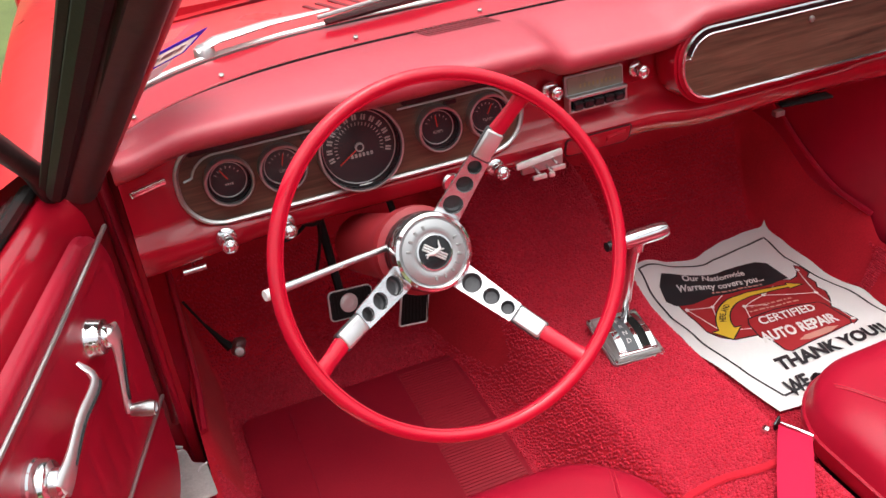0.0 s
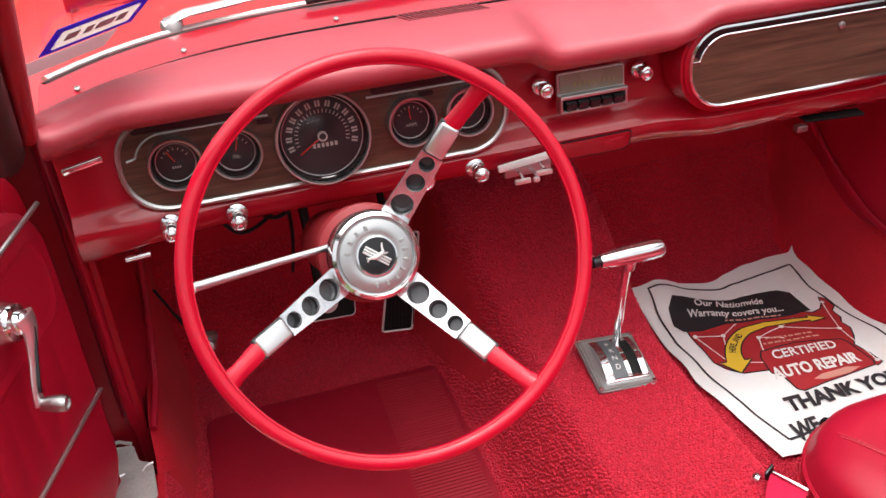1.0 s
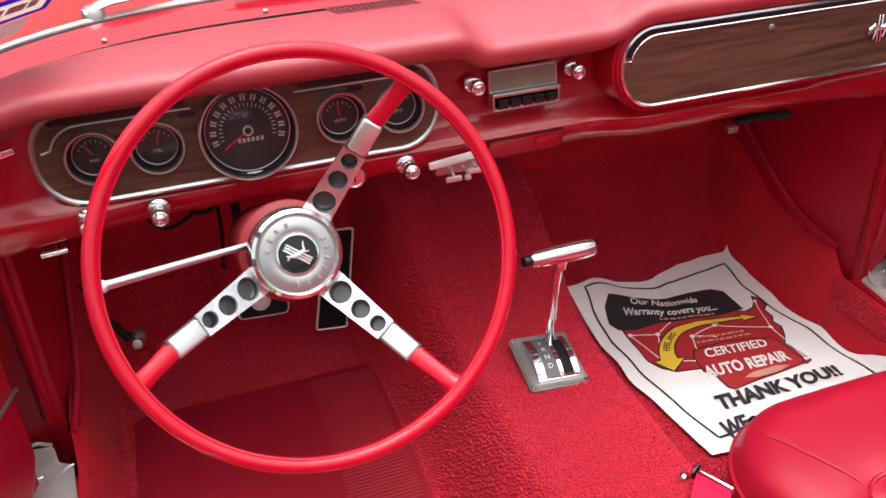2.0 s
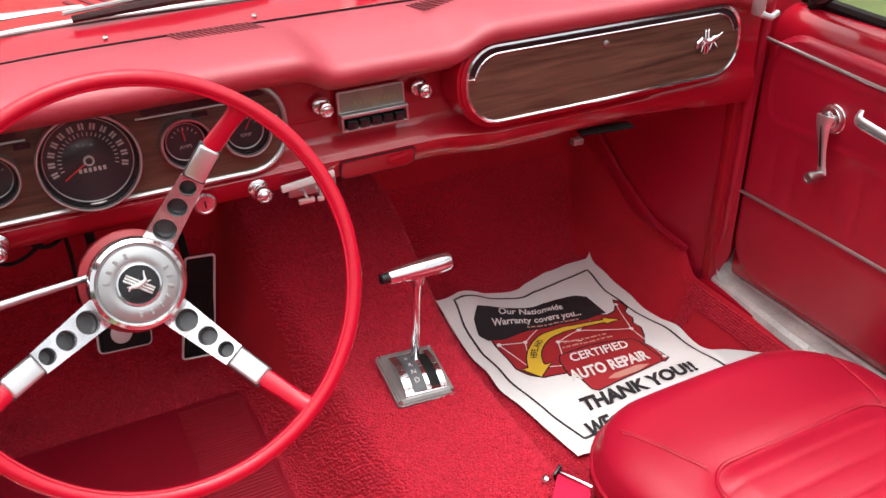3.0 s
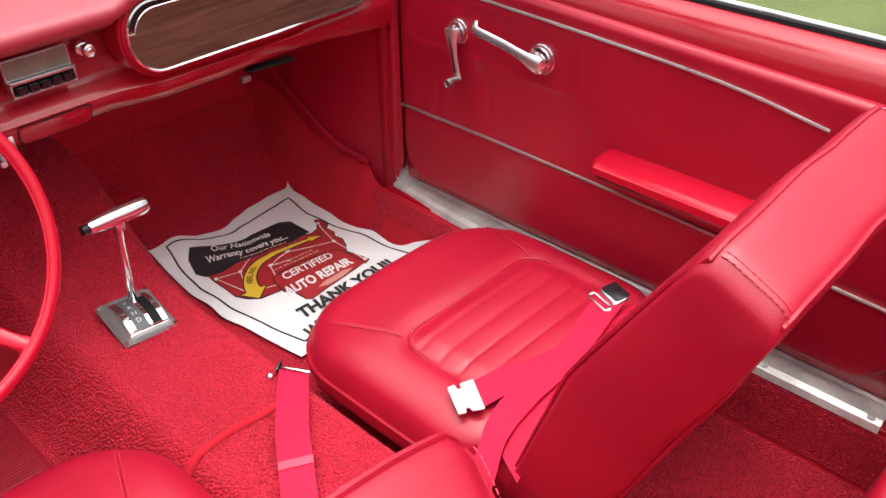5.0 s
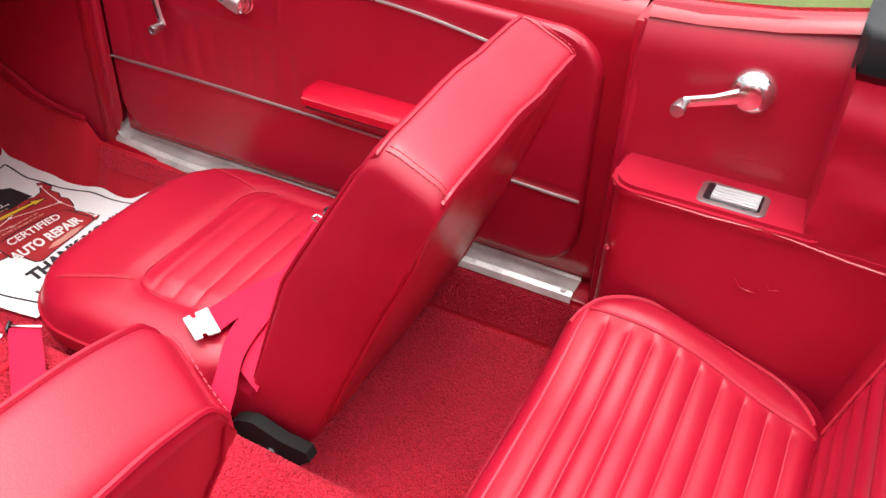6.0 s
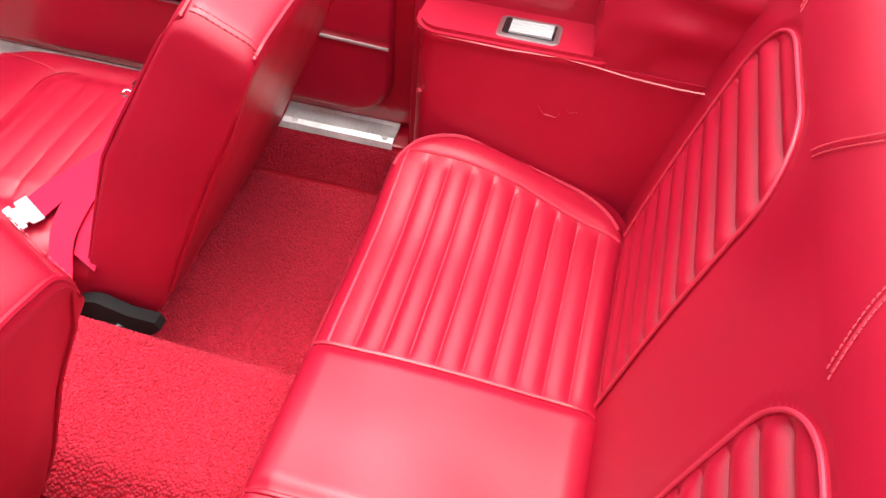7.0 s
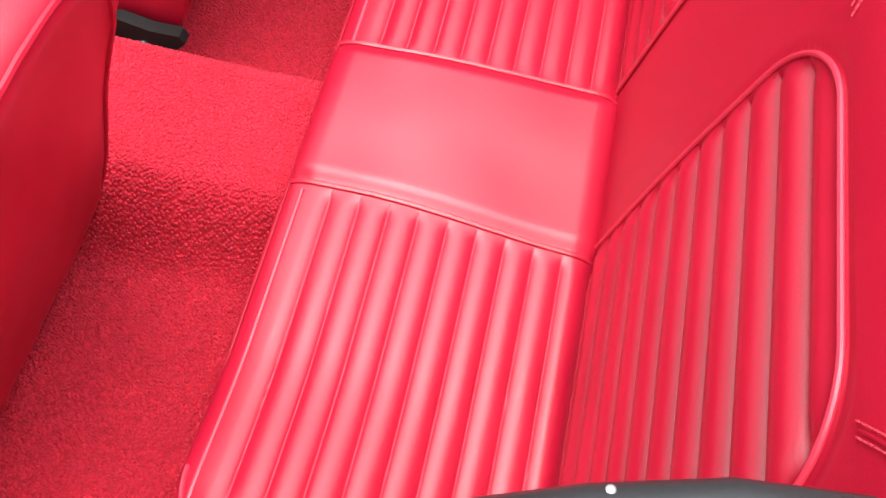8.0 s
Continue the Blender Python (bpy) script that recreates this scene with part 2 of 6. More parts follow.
def rrect(w, h, r, n=6):
    """Outline of a rounded rectangle about the origin; r: one radius or four (+x+y, -x+y, -x-y, +x-y)."""
    rs = r if isinstance(r, (list, tuple)) else [r] * 4
    out = []
    for k, (sx, sy) in enumerate(((1, 1), (-1, 1), (-1, -1), (1, -1))):
        q = rs[k]
        for i in range(n + 1):
            a = math.pi / 2 * (k + i / n)
            out.append((sx * (w / 2 - q) + q * math.cos(a), sy * (h / 2 - q) + q * math.sin(a)))
    return out


def smooth(a, b, x):
    t = min(max((x - a) / (b - a), 0.0), 1.0)
    return t * t * (3 - 2 * t)


def spline(points, n=8):
    """Points on a smooth curve through those given."""
    p = [Vector(q) for q in points]
    p = [2 * p[0] - p[1]] + p + [2 * p[-1] - p[-2]]
    out = []
    for i in range(1, len(p) - 2):
        for k in range(n):
            t = k / n
            out.append(0.5 * (2 * p[i] + (p[i + 1] - p[i - 1]) * t + (2 * p[i - 1] - 5 * p[i] + 4 * p[i + 1] - p[i + 2]) * t * t + (3 * p[i] - p[i - 1] - 3 * p[i + 1] + p[i + 2]) * t ** 3))
    return out + [p[-2]]


def facing(at, normal, up=(0, 0, 1)):
    """A frame at a place, whose local z is the normal and local y as near to up as can be."""
    z = Vector(normal).normalized()
    x = Vector(up).cross(z).normalized()
    y = z.cross(x)
    return Matrix.Translation(at) @ Matrix((x, y, z)).transposed().to_4x4()


def lettering(text, size, fn, align="CENTER", cut=0.0, wide=1.0, bold=0.0, span=0.0):
    """Letters as a flat mesh; fn maps their flat x, y to a place."""
    cu = bpy.data.curves.new("letters", "FONT")
    cu.body, cu.size, cu.align_x, cu.align_y, cu.offset, cu.resolution_u = text, size, align, "CENTER", bold, 3
    ob = new("letters", cu)
    me = bpy.data.meshes.new_from_object(ob.evaluated_get(bpy.context.evaluated_depsgraph_get()))
    b = bmesh.new()
    b.from_mesh(me)
    bpy.data.objects.remove(ob)
    bpy.data.curves.remove(cu)
    bpy.data.meshes.remove(me)
    if cut:
        xs, ys = [v.co.x for v in b.verts], [v.co.y for v in b.verts]
        for lo, hi, no in ((min(xs), max(xs), Vector((1, 0, 0))), (min(ys), max(ys), Vector((0, 1, 0)))):
            k = lo + cut
            while k < hi:
                bmesh.ops.bisect_plane(b, geom=b.verts[:] + b.edges[:] + b.faces[:], plane_co=no * k, plane_no=no)
                k += cut
    if span:
        wide = span / (max(v.co.x for v in b.verts) - min(v.co.x for v in b.verts))
    for v in b.verts:
        v.co = fn(v.co.x * wide, v.co.y)
    return b


def round_poly(pts, r, n=4):
    out = []
    m = len(pts)
    for i in range(m):
        p, a, c = Vector(pts[i]), Vector(pts[i - 1]), Vector(pts[(i + 1) % m])
        d1, d2 = (a - p), (c - p)
        q = min(r, d1.length * 0.45, d2.length * 0.45)
        s, e = p + d1.normalized() * q, p + d2.normalized() * q
        for k in range(n + 1):
            t = k / n
            out.append(s * (1 - t) ** 2 + p * 2 * t * (1 - t) + e * t * t)
    return out


def rr_dist(x, y, w, d, r):
    """Distance inwards from the edge of a rounded rectangle about the origin."""
    qx, qy = abs(x) - w / 2 + r, abs(y) - d / 2 + r
    out = math.hypot(max(qx, 0), max(qy, 0)) + min(max(qx, qy), 0) - r
    return -out


def pillow(w, d, r, top, side, nu, nv, m=None):
    """A cushion: rounded rectangle in plan, top(x, y, inset) its height, side: (outset, z) pairs downwards."""
    b = bmesh.new()
    us, vs = [2 * i / nu - 1 for i in range(nu + 1)], [2 * j / nv - 1 for j in range(nv + 1)]

    def place(u, v):
        x, y = u * w / 2, v * d / 2
        k = max(abs(u), abs(v))
        if k > 1e-9:
            # pull the corners in along the ray from the middle
            ex, ey = x / k, y / k
            lo, hi = 0.0, 1.0
            if rr_dist(ex, ey, w, d, r) < 0:
                for _ in range(18):
                    mid = (lo + hi) / 2
                    if rr_dist(ex * mid, ey * mid, w, d, r) > 0:
                        lo = mid
                    else:
                        hi = mid
                s = 1 - (1 - lo) * k ** 3
                x, y = x * s, y * s
        return x, y
    g = []
    for u in us:
        row = []
        for v in vs:
            x, y = place(u, v)
            row.append(b.verts.new((x, y, top(x, y, max(rr_dist(x, y, w, d, r), 0.0)))))
        g.append(row)
    for i in range(nu):
        for j in range(nv):
            b.faces.new((g[i][j], g[i + 1][j], g[i + 1][j + 1], g[i][j + 1]))
    loop = [g[i][0] for i in range(nu)] + [g[nu][j] for j in range(nv)] + [g[i][nv] for i in range(nu, 0, -1)] + [g[0][j] for j in range(nv, 0, -1)]
    last = loop
    for out, z in side:
        ring = []
        for v in loop:
            q = Vector((v.co.x, v.co.y))
            q = q + q.normalized() * out
            ring.append(b.verts.new((q.x, q.y, z)))
        for i in range(len(ring)):
            j = (i + 1) % len(ring)
            b.faces.new((last[i], last[j], ring[j], ring[i]))
        last = ring
    b.faces.new(last)
    if m is not None:
        b.transform(m)
    return b


# ---- ground outside and the car's outer body ----
def ground():
    def f(u, v):
        r = 400 * (2 * u - 1) ** 3, 400 * (2 * v - 1) ** 3
        return Vector((r[0], r[1], 0.03 * noise.noise(Vector((r[0], r[1], 0)) * 0.5)))
    tagged(part("ground", grid(f, 80, 80), GRASS), "short green lawn grass round the parked car", "grass", kind="structure")


ground()
HEDGE = material("unseen_foliage", (0.045, 0.065, 0.022), 0.8, vary=0.6, vary_size=1.2, grain=1.0, grain_size=9, spec=0.2)


def unseen_trees():
    """An unseen belt of trees far round the lawn, added to darken horizon light and reflections, with an uneven top."""
    def f(u, v):
        a = 2 * math.pi * u
        n1, n2 = noise.noise(Vector((math.cos(a) * 5, math.sin(a) * 5, 2))), noise.noise(Vector((math.cos(a) * 21, math.sin(a) * 21, v * 3)))
        h = 10.5 + 2.8 * n1 + 1.4 * n2
        r = 38 + 3.0 * n1 - 2.2 * math.sin(math.pi * v) + 1.3 * noise.noise(Vector((math.cos(a) * 26, math.sin(a) * 26, v * 7)))
        return Vector((math.cos(a) * r, math.sin(a) * r, -0.1 + h * v))
    tagged(part("backdrop_unseen_trees", grid(f, 420, 26), HEDGE, sharp=180), "unseen dark green belt of trees added to block horizon light", "trees", kind="structure")


unseen_trees()
TC = 0.02  # the tunnel's middle


def windshield_y(x):
    return 0.475 - 0.165 * (abs(x) / 0.65) ** 5


def outer_body():
    car = thing("convertible_exterior", "glossy red painted bonnet, cowl and wings of the convertible", "car", (0, 1.0, 0.0))

    def bonnet(u, v):
        x, y = (2 * u - 1) * 0.64, 0.72 + v * 1.1
        return Vector((x, y, 0.925 - 0.10 * v ** 1.6 + 0.03 * (1 - (2 * u - 1) ** 2) + 0.012 * math.exp(-((abs(x) - 0.2) / 0.03) ** 2)))
    part("bonnet", grid(bonnet, 50, 30), SUNLITPAINT, car)

    def cowl(u, v):
        x = (2 * u - 1) * 0.66
        y0 = windshield_y(x) + 0.03
        y = y0 + v * (0.712 - y0)
        return Vector((x, y, 0.93 - 0.004 * v + 0.022 * (1 - (2 * u - 1) ** 2)))
    c = part("cowl", grid(cowl, 50, 12), SUNLITPAINT, car)
    for side in (-1, 1):
        for i in range(14):
            x = side * 0.165 + (i - 6.5) * 0.021
            part("vent_slot", box((0.007, 0.09, 0.004), pose(x, 0.575, 0.929 + 0.022 * (1 - (x / 0.66) ** 2) - 0.0010, 0, 0, 18), 0.0008, 1), VENT, c)
        wing = [(0.645, 0.925), (0.68, 0.935), (0.74, 0.93), (0.80, 0.90), (0.835, 0.82), (0.845, 0.68), (0.84, 0.45)]
        secs = [[Vector((side * x, y, z - 0.09 * max(0, (y - 0.5) / 1.3) ** 1.6)) for x, z in wing] for y in (0.245, 0.5, 0.8, 1.1, 1.4, 1.82)]
        part("wing", loft(secs, closed=False), SUNLITPAINT, car)
    # outer skins of doors and quarters down to the sill
    for side in (-1, 1):
        sk = [(0.74, 0.905), (0.80, 0.885), (0.83, 0.83), (0.845, 0.68), (0.84, 0.45), (0.80, 0.25)]
        part("quarter_skin", loft([[Vector((side * x, y, z)) for x, z in sk] for y in (-0.82, -1.1, -1.5, -2.1)], closed=False), SUNLITPAINT, car)
    part("rear_deck", grid(lambda u, v: Vector(((2 * u - 1) * 0.76, -1.62 - 0.55 * v, 0.90 - 0.04 * v + 0.02 * (1 - (2 * u - 1) ** 2))), 20, 8), SUNLITPAINT, car)
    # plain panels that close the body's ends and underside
    part("nose_panel", box((1.67, 0.05, 0.56), pose(0, 1.80, 0.555), 0.02), SUNLITPAINT, car)
    part("tail_panel", box((1.62, 0.04, 0.62), pose(0, -2.12, 0.56), 0.01), SUNLITPAINT, car)
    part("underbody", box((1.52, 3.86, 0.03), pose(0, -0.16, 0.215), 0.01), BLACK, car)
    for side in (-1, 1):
        part("wing_skirt", loft([[Vector((side * x, y, z)) for x, z in ((0.84, 0.47), (0.83, 0.36), (0.80, 0.23))] for y in (0.245, 1.0, 1.82)], closed=False), SUNLITPAINT, car)
    return car


outer_body()


def windshield():
    w = thing("windshield", "curved windscreen with dark rubber seal and dark pillars", "windscreen", (0, 0.47, 0.94))

    def top(x):
        return Vector((x * 0.83, windshield_y(x) - 0.55, 1.30))

    def foot(x):
        return Vector((x, windshield_y(x), 0.945))
    bm = bmesh.new()
    merge(bm, grid(lambda u, v: foot((2 * u - 1) * 0.645).lerp(top((2 * u - 1) * 0.645), v), 40, 8))
    pane = part("pane", bm, GLASS, w)
    pane.visible_shadow = False
    xs = [(-1 + 2 * i / 40) * 0.65 for i in range(41)]
    part("seal", tube([foot(x) + Vector((0, -0.002, 0.001)) for x in xs], 0.006, 8), BLACK, w, "black rubber seal along the glass")
    part("lower_moulding", tube([foot(x) + Vector((0, 0.013, 0.003)) for x in xs], 0.0065, 8), BRIGHTTRIM, w, "bright metal moulding")
    part("header", tube([top(x) for x in xs], 0.025, 8, flat=0.6, up=(0, 0, 1)), PAINT, w)
    for s in (-1, 1):
        a, b = Vector((s * 0.686, 0.205, 0.915)), Vector((s * 0.553, -0.384, 1.30))
        if s < 0:
            a.x, b.x = a.x - 0.010, b.x - 0.010
        pts = [a.lerp(b, (0.10 if s > 0 else 0.03) + (0.09 if s > 0 else 0.097) * i) for i in range(11)]
        pil = part("pillar", tube(pts, [(0.030 if s > 0 else 0.0265) + 0.004 * (1 - i / 10) for i in range(11)], 18, flat=0.8, up=(0, -1, 0.6)), PILLARVINYL, w, "dark brown pillar trim with pale highlights put into its colour")
        off = Vector((s * 0.022, -0.026, 0))
        for ox, oy in ((0.004, -0.031), (-0.013, -0.026)):
            part("rubber_lip", tube([p + Vector((s * ox, oy, 0)) for p in pts], 0.006, 8), BLACK, pil, "black rubber lip")
        part("weatherstrip", tube([p + off for p in pts], 0.011, 8), BLACK, pil)
        part("inner_welt", tube([p + Vector((-s * 0.030, 0.012, 0.004)) for p in pts], 0.010, 10), VINYL, pil, "dark red welt along the pillar")
        part("edge_moulding", tube([p + Vector((s * 0.034, 0.0, 0)) for p in pts], 0.006, 6), BLACK, pil)
    return w


windshield()


# ---- carpeted floor ----
def floor_z(x, y):
    ax = abs(x - TC)
    base = 0.275
    top = 0.414 + 0.006 * smooth(0.10, 0.26, y) + 0.13 * smooth(0.26, 0.65, y) - 0.022 * smooth(-0.4, -0.75, y)
    half = 0.085 + 0.04 * smooth(0.2, 0.6, y)
    z = base + (top - base) * (1 - smooth(half, half + 0.105, ax))
    # toe board
    z = max(z, base + 0.50 * smooth(0.57, 0.90, y))
    # rise to the sill, higher beside the footwell
    h = 0.10 + 0.055 * smooth(0.275, 0.33, y) + 0.10 * smooth(0.40, 0.62, y)
    z = max(z, base + h * smooth(0.625 - 0.025 * smooth(-0.25, -0.1, y), 0.654, abs(x)))
    return z


def carpet():
    def f(u, v):
        x, y = -0.655 + 1.31 * u, -0.83 + 1.66 * v
        return Vector((x, y, floor_z(x, y) - 0.0008 + 0.0006 * noise.noise(Vector((x, y, 0)) * 14)))
    tagged(part("floor", grid(f, 150, 170), CARPET, sharp=80), "red loop pile carpet over floor and tunnel", "carpet", kind="structure")


carpet()
seam_row = [(0.10 - 0.235 * i / 30, -0.125 - 0.004 * math.sin(i * 0.3)) for i in range(31)]
tagged(part("trim_carpet_seam", tube([(x, y, floor_z(x, y) + 0.004) for x, y in seam_row], 0.0065, 8, flat=0.6, up=(0, 0, 1)), CARPET), "red bound carpet seam across the tunnel", "trim", kind="structure")


# ---- dashboard ----
def lip(x):
    """Front lip of the dash pad: its y and z."""
    hump = 1 - smooth(-0.10, -0.05, x)
    glove = smooth(0.11, 0.17, x)
    side = smooth(0.56, 0.66, abs(x))
    y = 0.210 - 0.020 * hump - 0.005 * glove
    z = 0.922 + 0.026 * hump + 0.023 * glove - 0.02 * side
    return y, z


def face_y(x):
    return 0.272 - 0.030 * smooth(0.45, 0.66, abs(x)) - (0.02 * smooth(0.1, 0.2, x))


def dashboard():
    d = thing("dashboard", "red padded dashboard with woodgrain panels and chrome knobs", "dashboard", (0, 0.3, 0.75))
    n = 90
    xs = [-0.655 + 1.31 * i / n for i in range(n + 1)]
    pad, metal = [], []
    for x in xs:
        y, z = lip(x)
        wy = windshield_y(x) - 0.092
        zr = 0.944
        pts = [Vector((x, wy + 0.006, zr - 0.03)), Vector((x, wy, zr - 0.006)), Vector((x, wy - 0.004, zr - 0.001))]
        pts += [Vector((x, wy + (y + 0.02 - wy) * t, zr + (z + 0.004 - zr) * t + 0.010 * math.sin(math.pi * t))) for t in (0.15, 0.3, 0.45, 0.6, 0.75, 0.88, 0.96)]
        for a in (75, 50, 25, 0, -25, -45):
            pts.append(Vector((x, y + 0.014 - 0.014 * math.cos(radians(a)), z - 0.012 + 0.015 * math.sin(radians(a)))))
        pts.append(Vector((x, y + 0.024, z - 0.034)))
        pts.append(Vector((x, face_y(x) + 0.002, z - 0.040)))
        pad.append(pts)
        fy = face_y(x)
        k = 1 - 0.75 * smooth(0.42, 0.64, x) - 0.5 * smooth(0.5, 0.65, -x)
        m = [(fy + 0.004, z - 0.03), (fy, z - 0.045), (fy, 0.815), (fy - 0.006 * k, 0.803), (fy - 0.022 * k, 0.795), (fy - 0.028 * k, 0.786), (fy - 0.026 * k, 0.770), (fy - 0.016 * k, 0.756), (fy + 0.0, 0.748), (fy + 0.03, 0.747), (fy + 0.12, 0.755)]
        metal.append([Vector((x, a, b)) for a, b in m])
    part("pad", loft(pad, closed=False), PAD, d, "soft red vinyl dash pad")
    part("panel", loft(metal, closed=False), PAINT, d, "glossy red painted metal panel")
    strip = [[Vector((x, windshield_y(x) - 0.094, 0.925)), Vector((x, windshield_y(x) - 0.086, 0.933)), Vector((x, windshield_y(x) - 0.070, 0.936)), Vector((x, windshield_y(x) - 0.045, 0.941)), Vector((x, windshield_y(x) - 0.010, 0.950)), Vector((x, windshield_y(x) + 0.01, 0.95))] for x in xs]
    g = part("garnish_strip", loft(strip, closed=False), PAINT, d, "red metal strip along the windscreen foot")
    for x in (-0.615, -0.491, -0.288, -0.09, 0.09, 0.288, 0.491, 0.615):
        part("screw", lathe([(0.0036, 0), (0.0032, 0.0012), (0.0018, 0.0016), (0.0016, 0.0006), (0, 0.0006)], facing((x, windshield_y(x) - 0.052, 0.9420), (0, -0.3, 0.95), (0, 1, 0)), 12), DULL, g)
    # near-black rod stands in for the shade between strip and pad
    part("gap_line", tube([(x, windshield_y(x) - 0.0925, 0.9425) for x in xs], 0.0028, 6), SHADOWGAP, g, "dark rod put in for the gap's shade along the pad's rear edge")
    part("strip_ridge", tube([(x, windshield_y(x) - 0.078, 0.9395) for x in xs], 0.0026, 6), PAINT, g)
    # air vents in the pad
    for cx in (-0.165, 0.165):
        for i in range(16):
            x = cx - 0.052 + i * 0.0069
            y, z = lip(x)
            wy = windshield_y(x) - 0.092
            t = (0.33 - wy) / (y + 0.02 - wy)
            zz = 0.944 + (z + 0.004 - 0.944) * t + 0.010 * math.sin(math.pi * t)
            part("vent_slat", box((0.0034, 0.042, 0.0016), pose(x, 0.33, zz + 0.0012, -3, 0, 14), 0.0005, 1), VENT, g)
    return d


dashboard_thing = dashboard()


# ---- doors ----
DOOR_AJAR = -17.9  # the driver's door stands ajar


def door_relief(u, v, inset):
    """Relief of the door panel; u towards the back, v up, about its middle."""
    y, z = -0.27 - u, 0.633 + v
    d = 0.0
    e = 0.012
    if inset < e:
        d -= e * (1 - math.sqrt(max(0, 1 - (1 - inset / e) ** 2))) * 0.7
    k = rr_dist(y - 0.005, z - 0.763, 0.40, 0.10, 0.03)
    d += 0.0022 * math.exp(-(k / 0.004) ** 2)
    if 0.585 < z < 0.70:
        w = smooth(0.585, 0.60, z) * (1 - smooth(0.67, 0.70, z)) * smooth(-0.23, -0.2, y) * (1 - smooth(0.18, 0.205, y))
        d += 0.0028 * w * (abs(math.sin(math.pi * y / 0.042)) ** 0.5 - 1)
    d -= 0.0015 * math.exp(-((z - 0.566) / 0.006) ** 2)
    return d


def door(mir):
    swing = Matrix.Translation((-0.699, 0.252, -0.008)) @ Matrix.Rotation(radians(DOOR_AJAR), 4, "Z") @ Matrix.Translation((0.70, -0.24, 0))

    def fix(b):
        if mir:
            mirrored(b)
            b.transform(swing)
        return b
    d = thing("door_2" if mir else "door_1", "red vinyl driver's door panel standing slightly ajar, with bright trim" if mir else "red vinyl passenger door panel with bright trim strips, closed", "car door", swing @ Vector((-0.72, -0.27, 0.40)) if mir else (0.72, -0.27, 0.40), "doors")
    X = 0.682
    prof = [(0.70, 0.40), (0.698, 0.60), (0.698, 0.83), (0.702, 0.862), (0.716, 0.884), (0.738, 0.892), (0.752, 0.890), (0.754, 0.86)]
    ys = [0.235, 0.1, -0.1, -0.3, -0.5, -0.65, -0.81]
    part("shell", fix(loft([[Vector((x, y, z)) for x, z in prof] for y in ys], closed=False)), PAINT, d)
    sk = [(0.768, 0.885), (0.80, 0.87), (0.83, 0.82), (0.845, 0.68), (0.84, 0.45), (0.80, 0.25), (0.70, 0.40)]
    part("outer_skin", fix(loft([[Vector((x, y, z)) for x, z in sk] for y in (0.235, 0.0, -0.3, -0.6, -0.81)], closed=False)), PAINT, d)
    mm = Matrix(((0, 0, -1, X), (-1, 0, 0, -0.27), (0, 1, 0, 0.633), (0, 0, 0, 1)))
    pm = pillow(1.0, 0.436, 0.075, door_relief, [(0.0, -0.012), (0.001, -0.016)], 200, 90, mm)
    for v in pm.verts:
        v.co.z += 0.03 * max(0, v.co.z - 0.56) * (v.co.y + 0.27) / 0.3
    part("panel", fix(pm), VINYL, d)
    strip = [(X - 0.002, 0.228, 0.574), (X - 0.002, 0.0, 0.575), (X - 0.002, -0.3, 0.570), (X - 0.002, -0.55, 0.564), (X - 0.001, -0.765, 0.556)]
    part("lower_strip", fix(tube(spline(strip), 0.0038, 8, flat=0.8)), BRIGHTTRIM, d, "thin bright trim strip")
    strip = [(X - 0.002, 0.228, 0.846), (X - 0.002, 0.0, 0.833), (X - 0.002, -0.2, 0.826), (X - 0.002, -0.44, 0.813), (X - 0.001, -0.60, 0.79)]
    part("upper_strip", fix(tube(spline(strip), 0.0038, 8, flat=0.8)), BRIGHTTRIM, d, "thin bright trim strip")
    arm = [[Vector((X + 0.004, y, 0.650 - q)), Vector((X - 0.050 * k, y, 0.648 - q)), Vector((X - 0.062 * k, y, 0.640 - q)), Vector((X - 0.062 * k, y, 0.627)), Vector((X - 0.052 * k, y, 0.620)), Vector((X + 0.004, y, 0.620))]
           for y, k, q in ((-0.258, 0.70, 0.010), (-0.272, 0.95, 0.002), (-0.40, 1.0, 0), (-0.55, 1.0, 0), (-0.60, 0.9, 0.003), (-0.61, 0.6, 0.01))]
    a = part("armrest", fix(loft(arm)), PLASTIC, d, "glossy red moulded armrest")
    part("armrest_trim", fix(tube([(X - 0.050, y, 0.619) for y in (-0.276, -0.4, -0.6)], 0.004, 6)), CHROME, a)

    PR = 1.0 if mir else 0.68

    def spindle(y, z, r):
        return lathe([(q, w * PR) for q, w in ((0, 0), (r * 1.05, 0), (r * 1.05, 0.004), (r * 0.98, 0.006), (r * 0.98, 0.013), (r * 0.9, 0.018), (r * 0.62, 0.020), (r * 0.58, 0.027), (r * 0.45, 0.030), (0, 0.030))], facing((X, y, z), (-1, 0, 0)), 32)
    CY, CZ = (0.072, 0.779) if mir else (0.072, 0.764)
    SY = 0.018 if mir else 0.0
    c = part("window_crank", fix(spindle(CY + SY, CZ, 0.022)), CHROME, d, "chrome window crank")
    arm = spline([(X - 0.026 * PR, CY + 0.002 + SY, CZ + 0.008), (X - 0.029 * PR, CY + SY, CZ - 0.010), (X - 0.030 * PR, CY - 0.006 + 0.5 * SY, CZ - 0.038), (X - 0.031 * PR, CY - 0.012, CZ - 0.064), (X - 0.032 * PR, CY - 0.016, CZ - 0.082)], 5)
    part("crank_arm", fix(tube(arm, [0.016 - 0.009 * smooth(0, 0.6, i / 20) + 0.002 * smooth(0.75, 1, i / 20) for i in range(21)], 10, flat=0.45, up=(-1, 0, 0))), CHROMEFLAT, c)
    part("crank_groove", fix(tube([p + Vector((-0.0045, 0, 0)) for p in arm[4:17]], 0.0016, 5)), BLACKGLOSS, c)
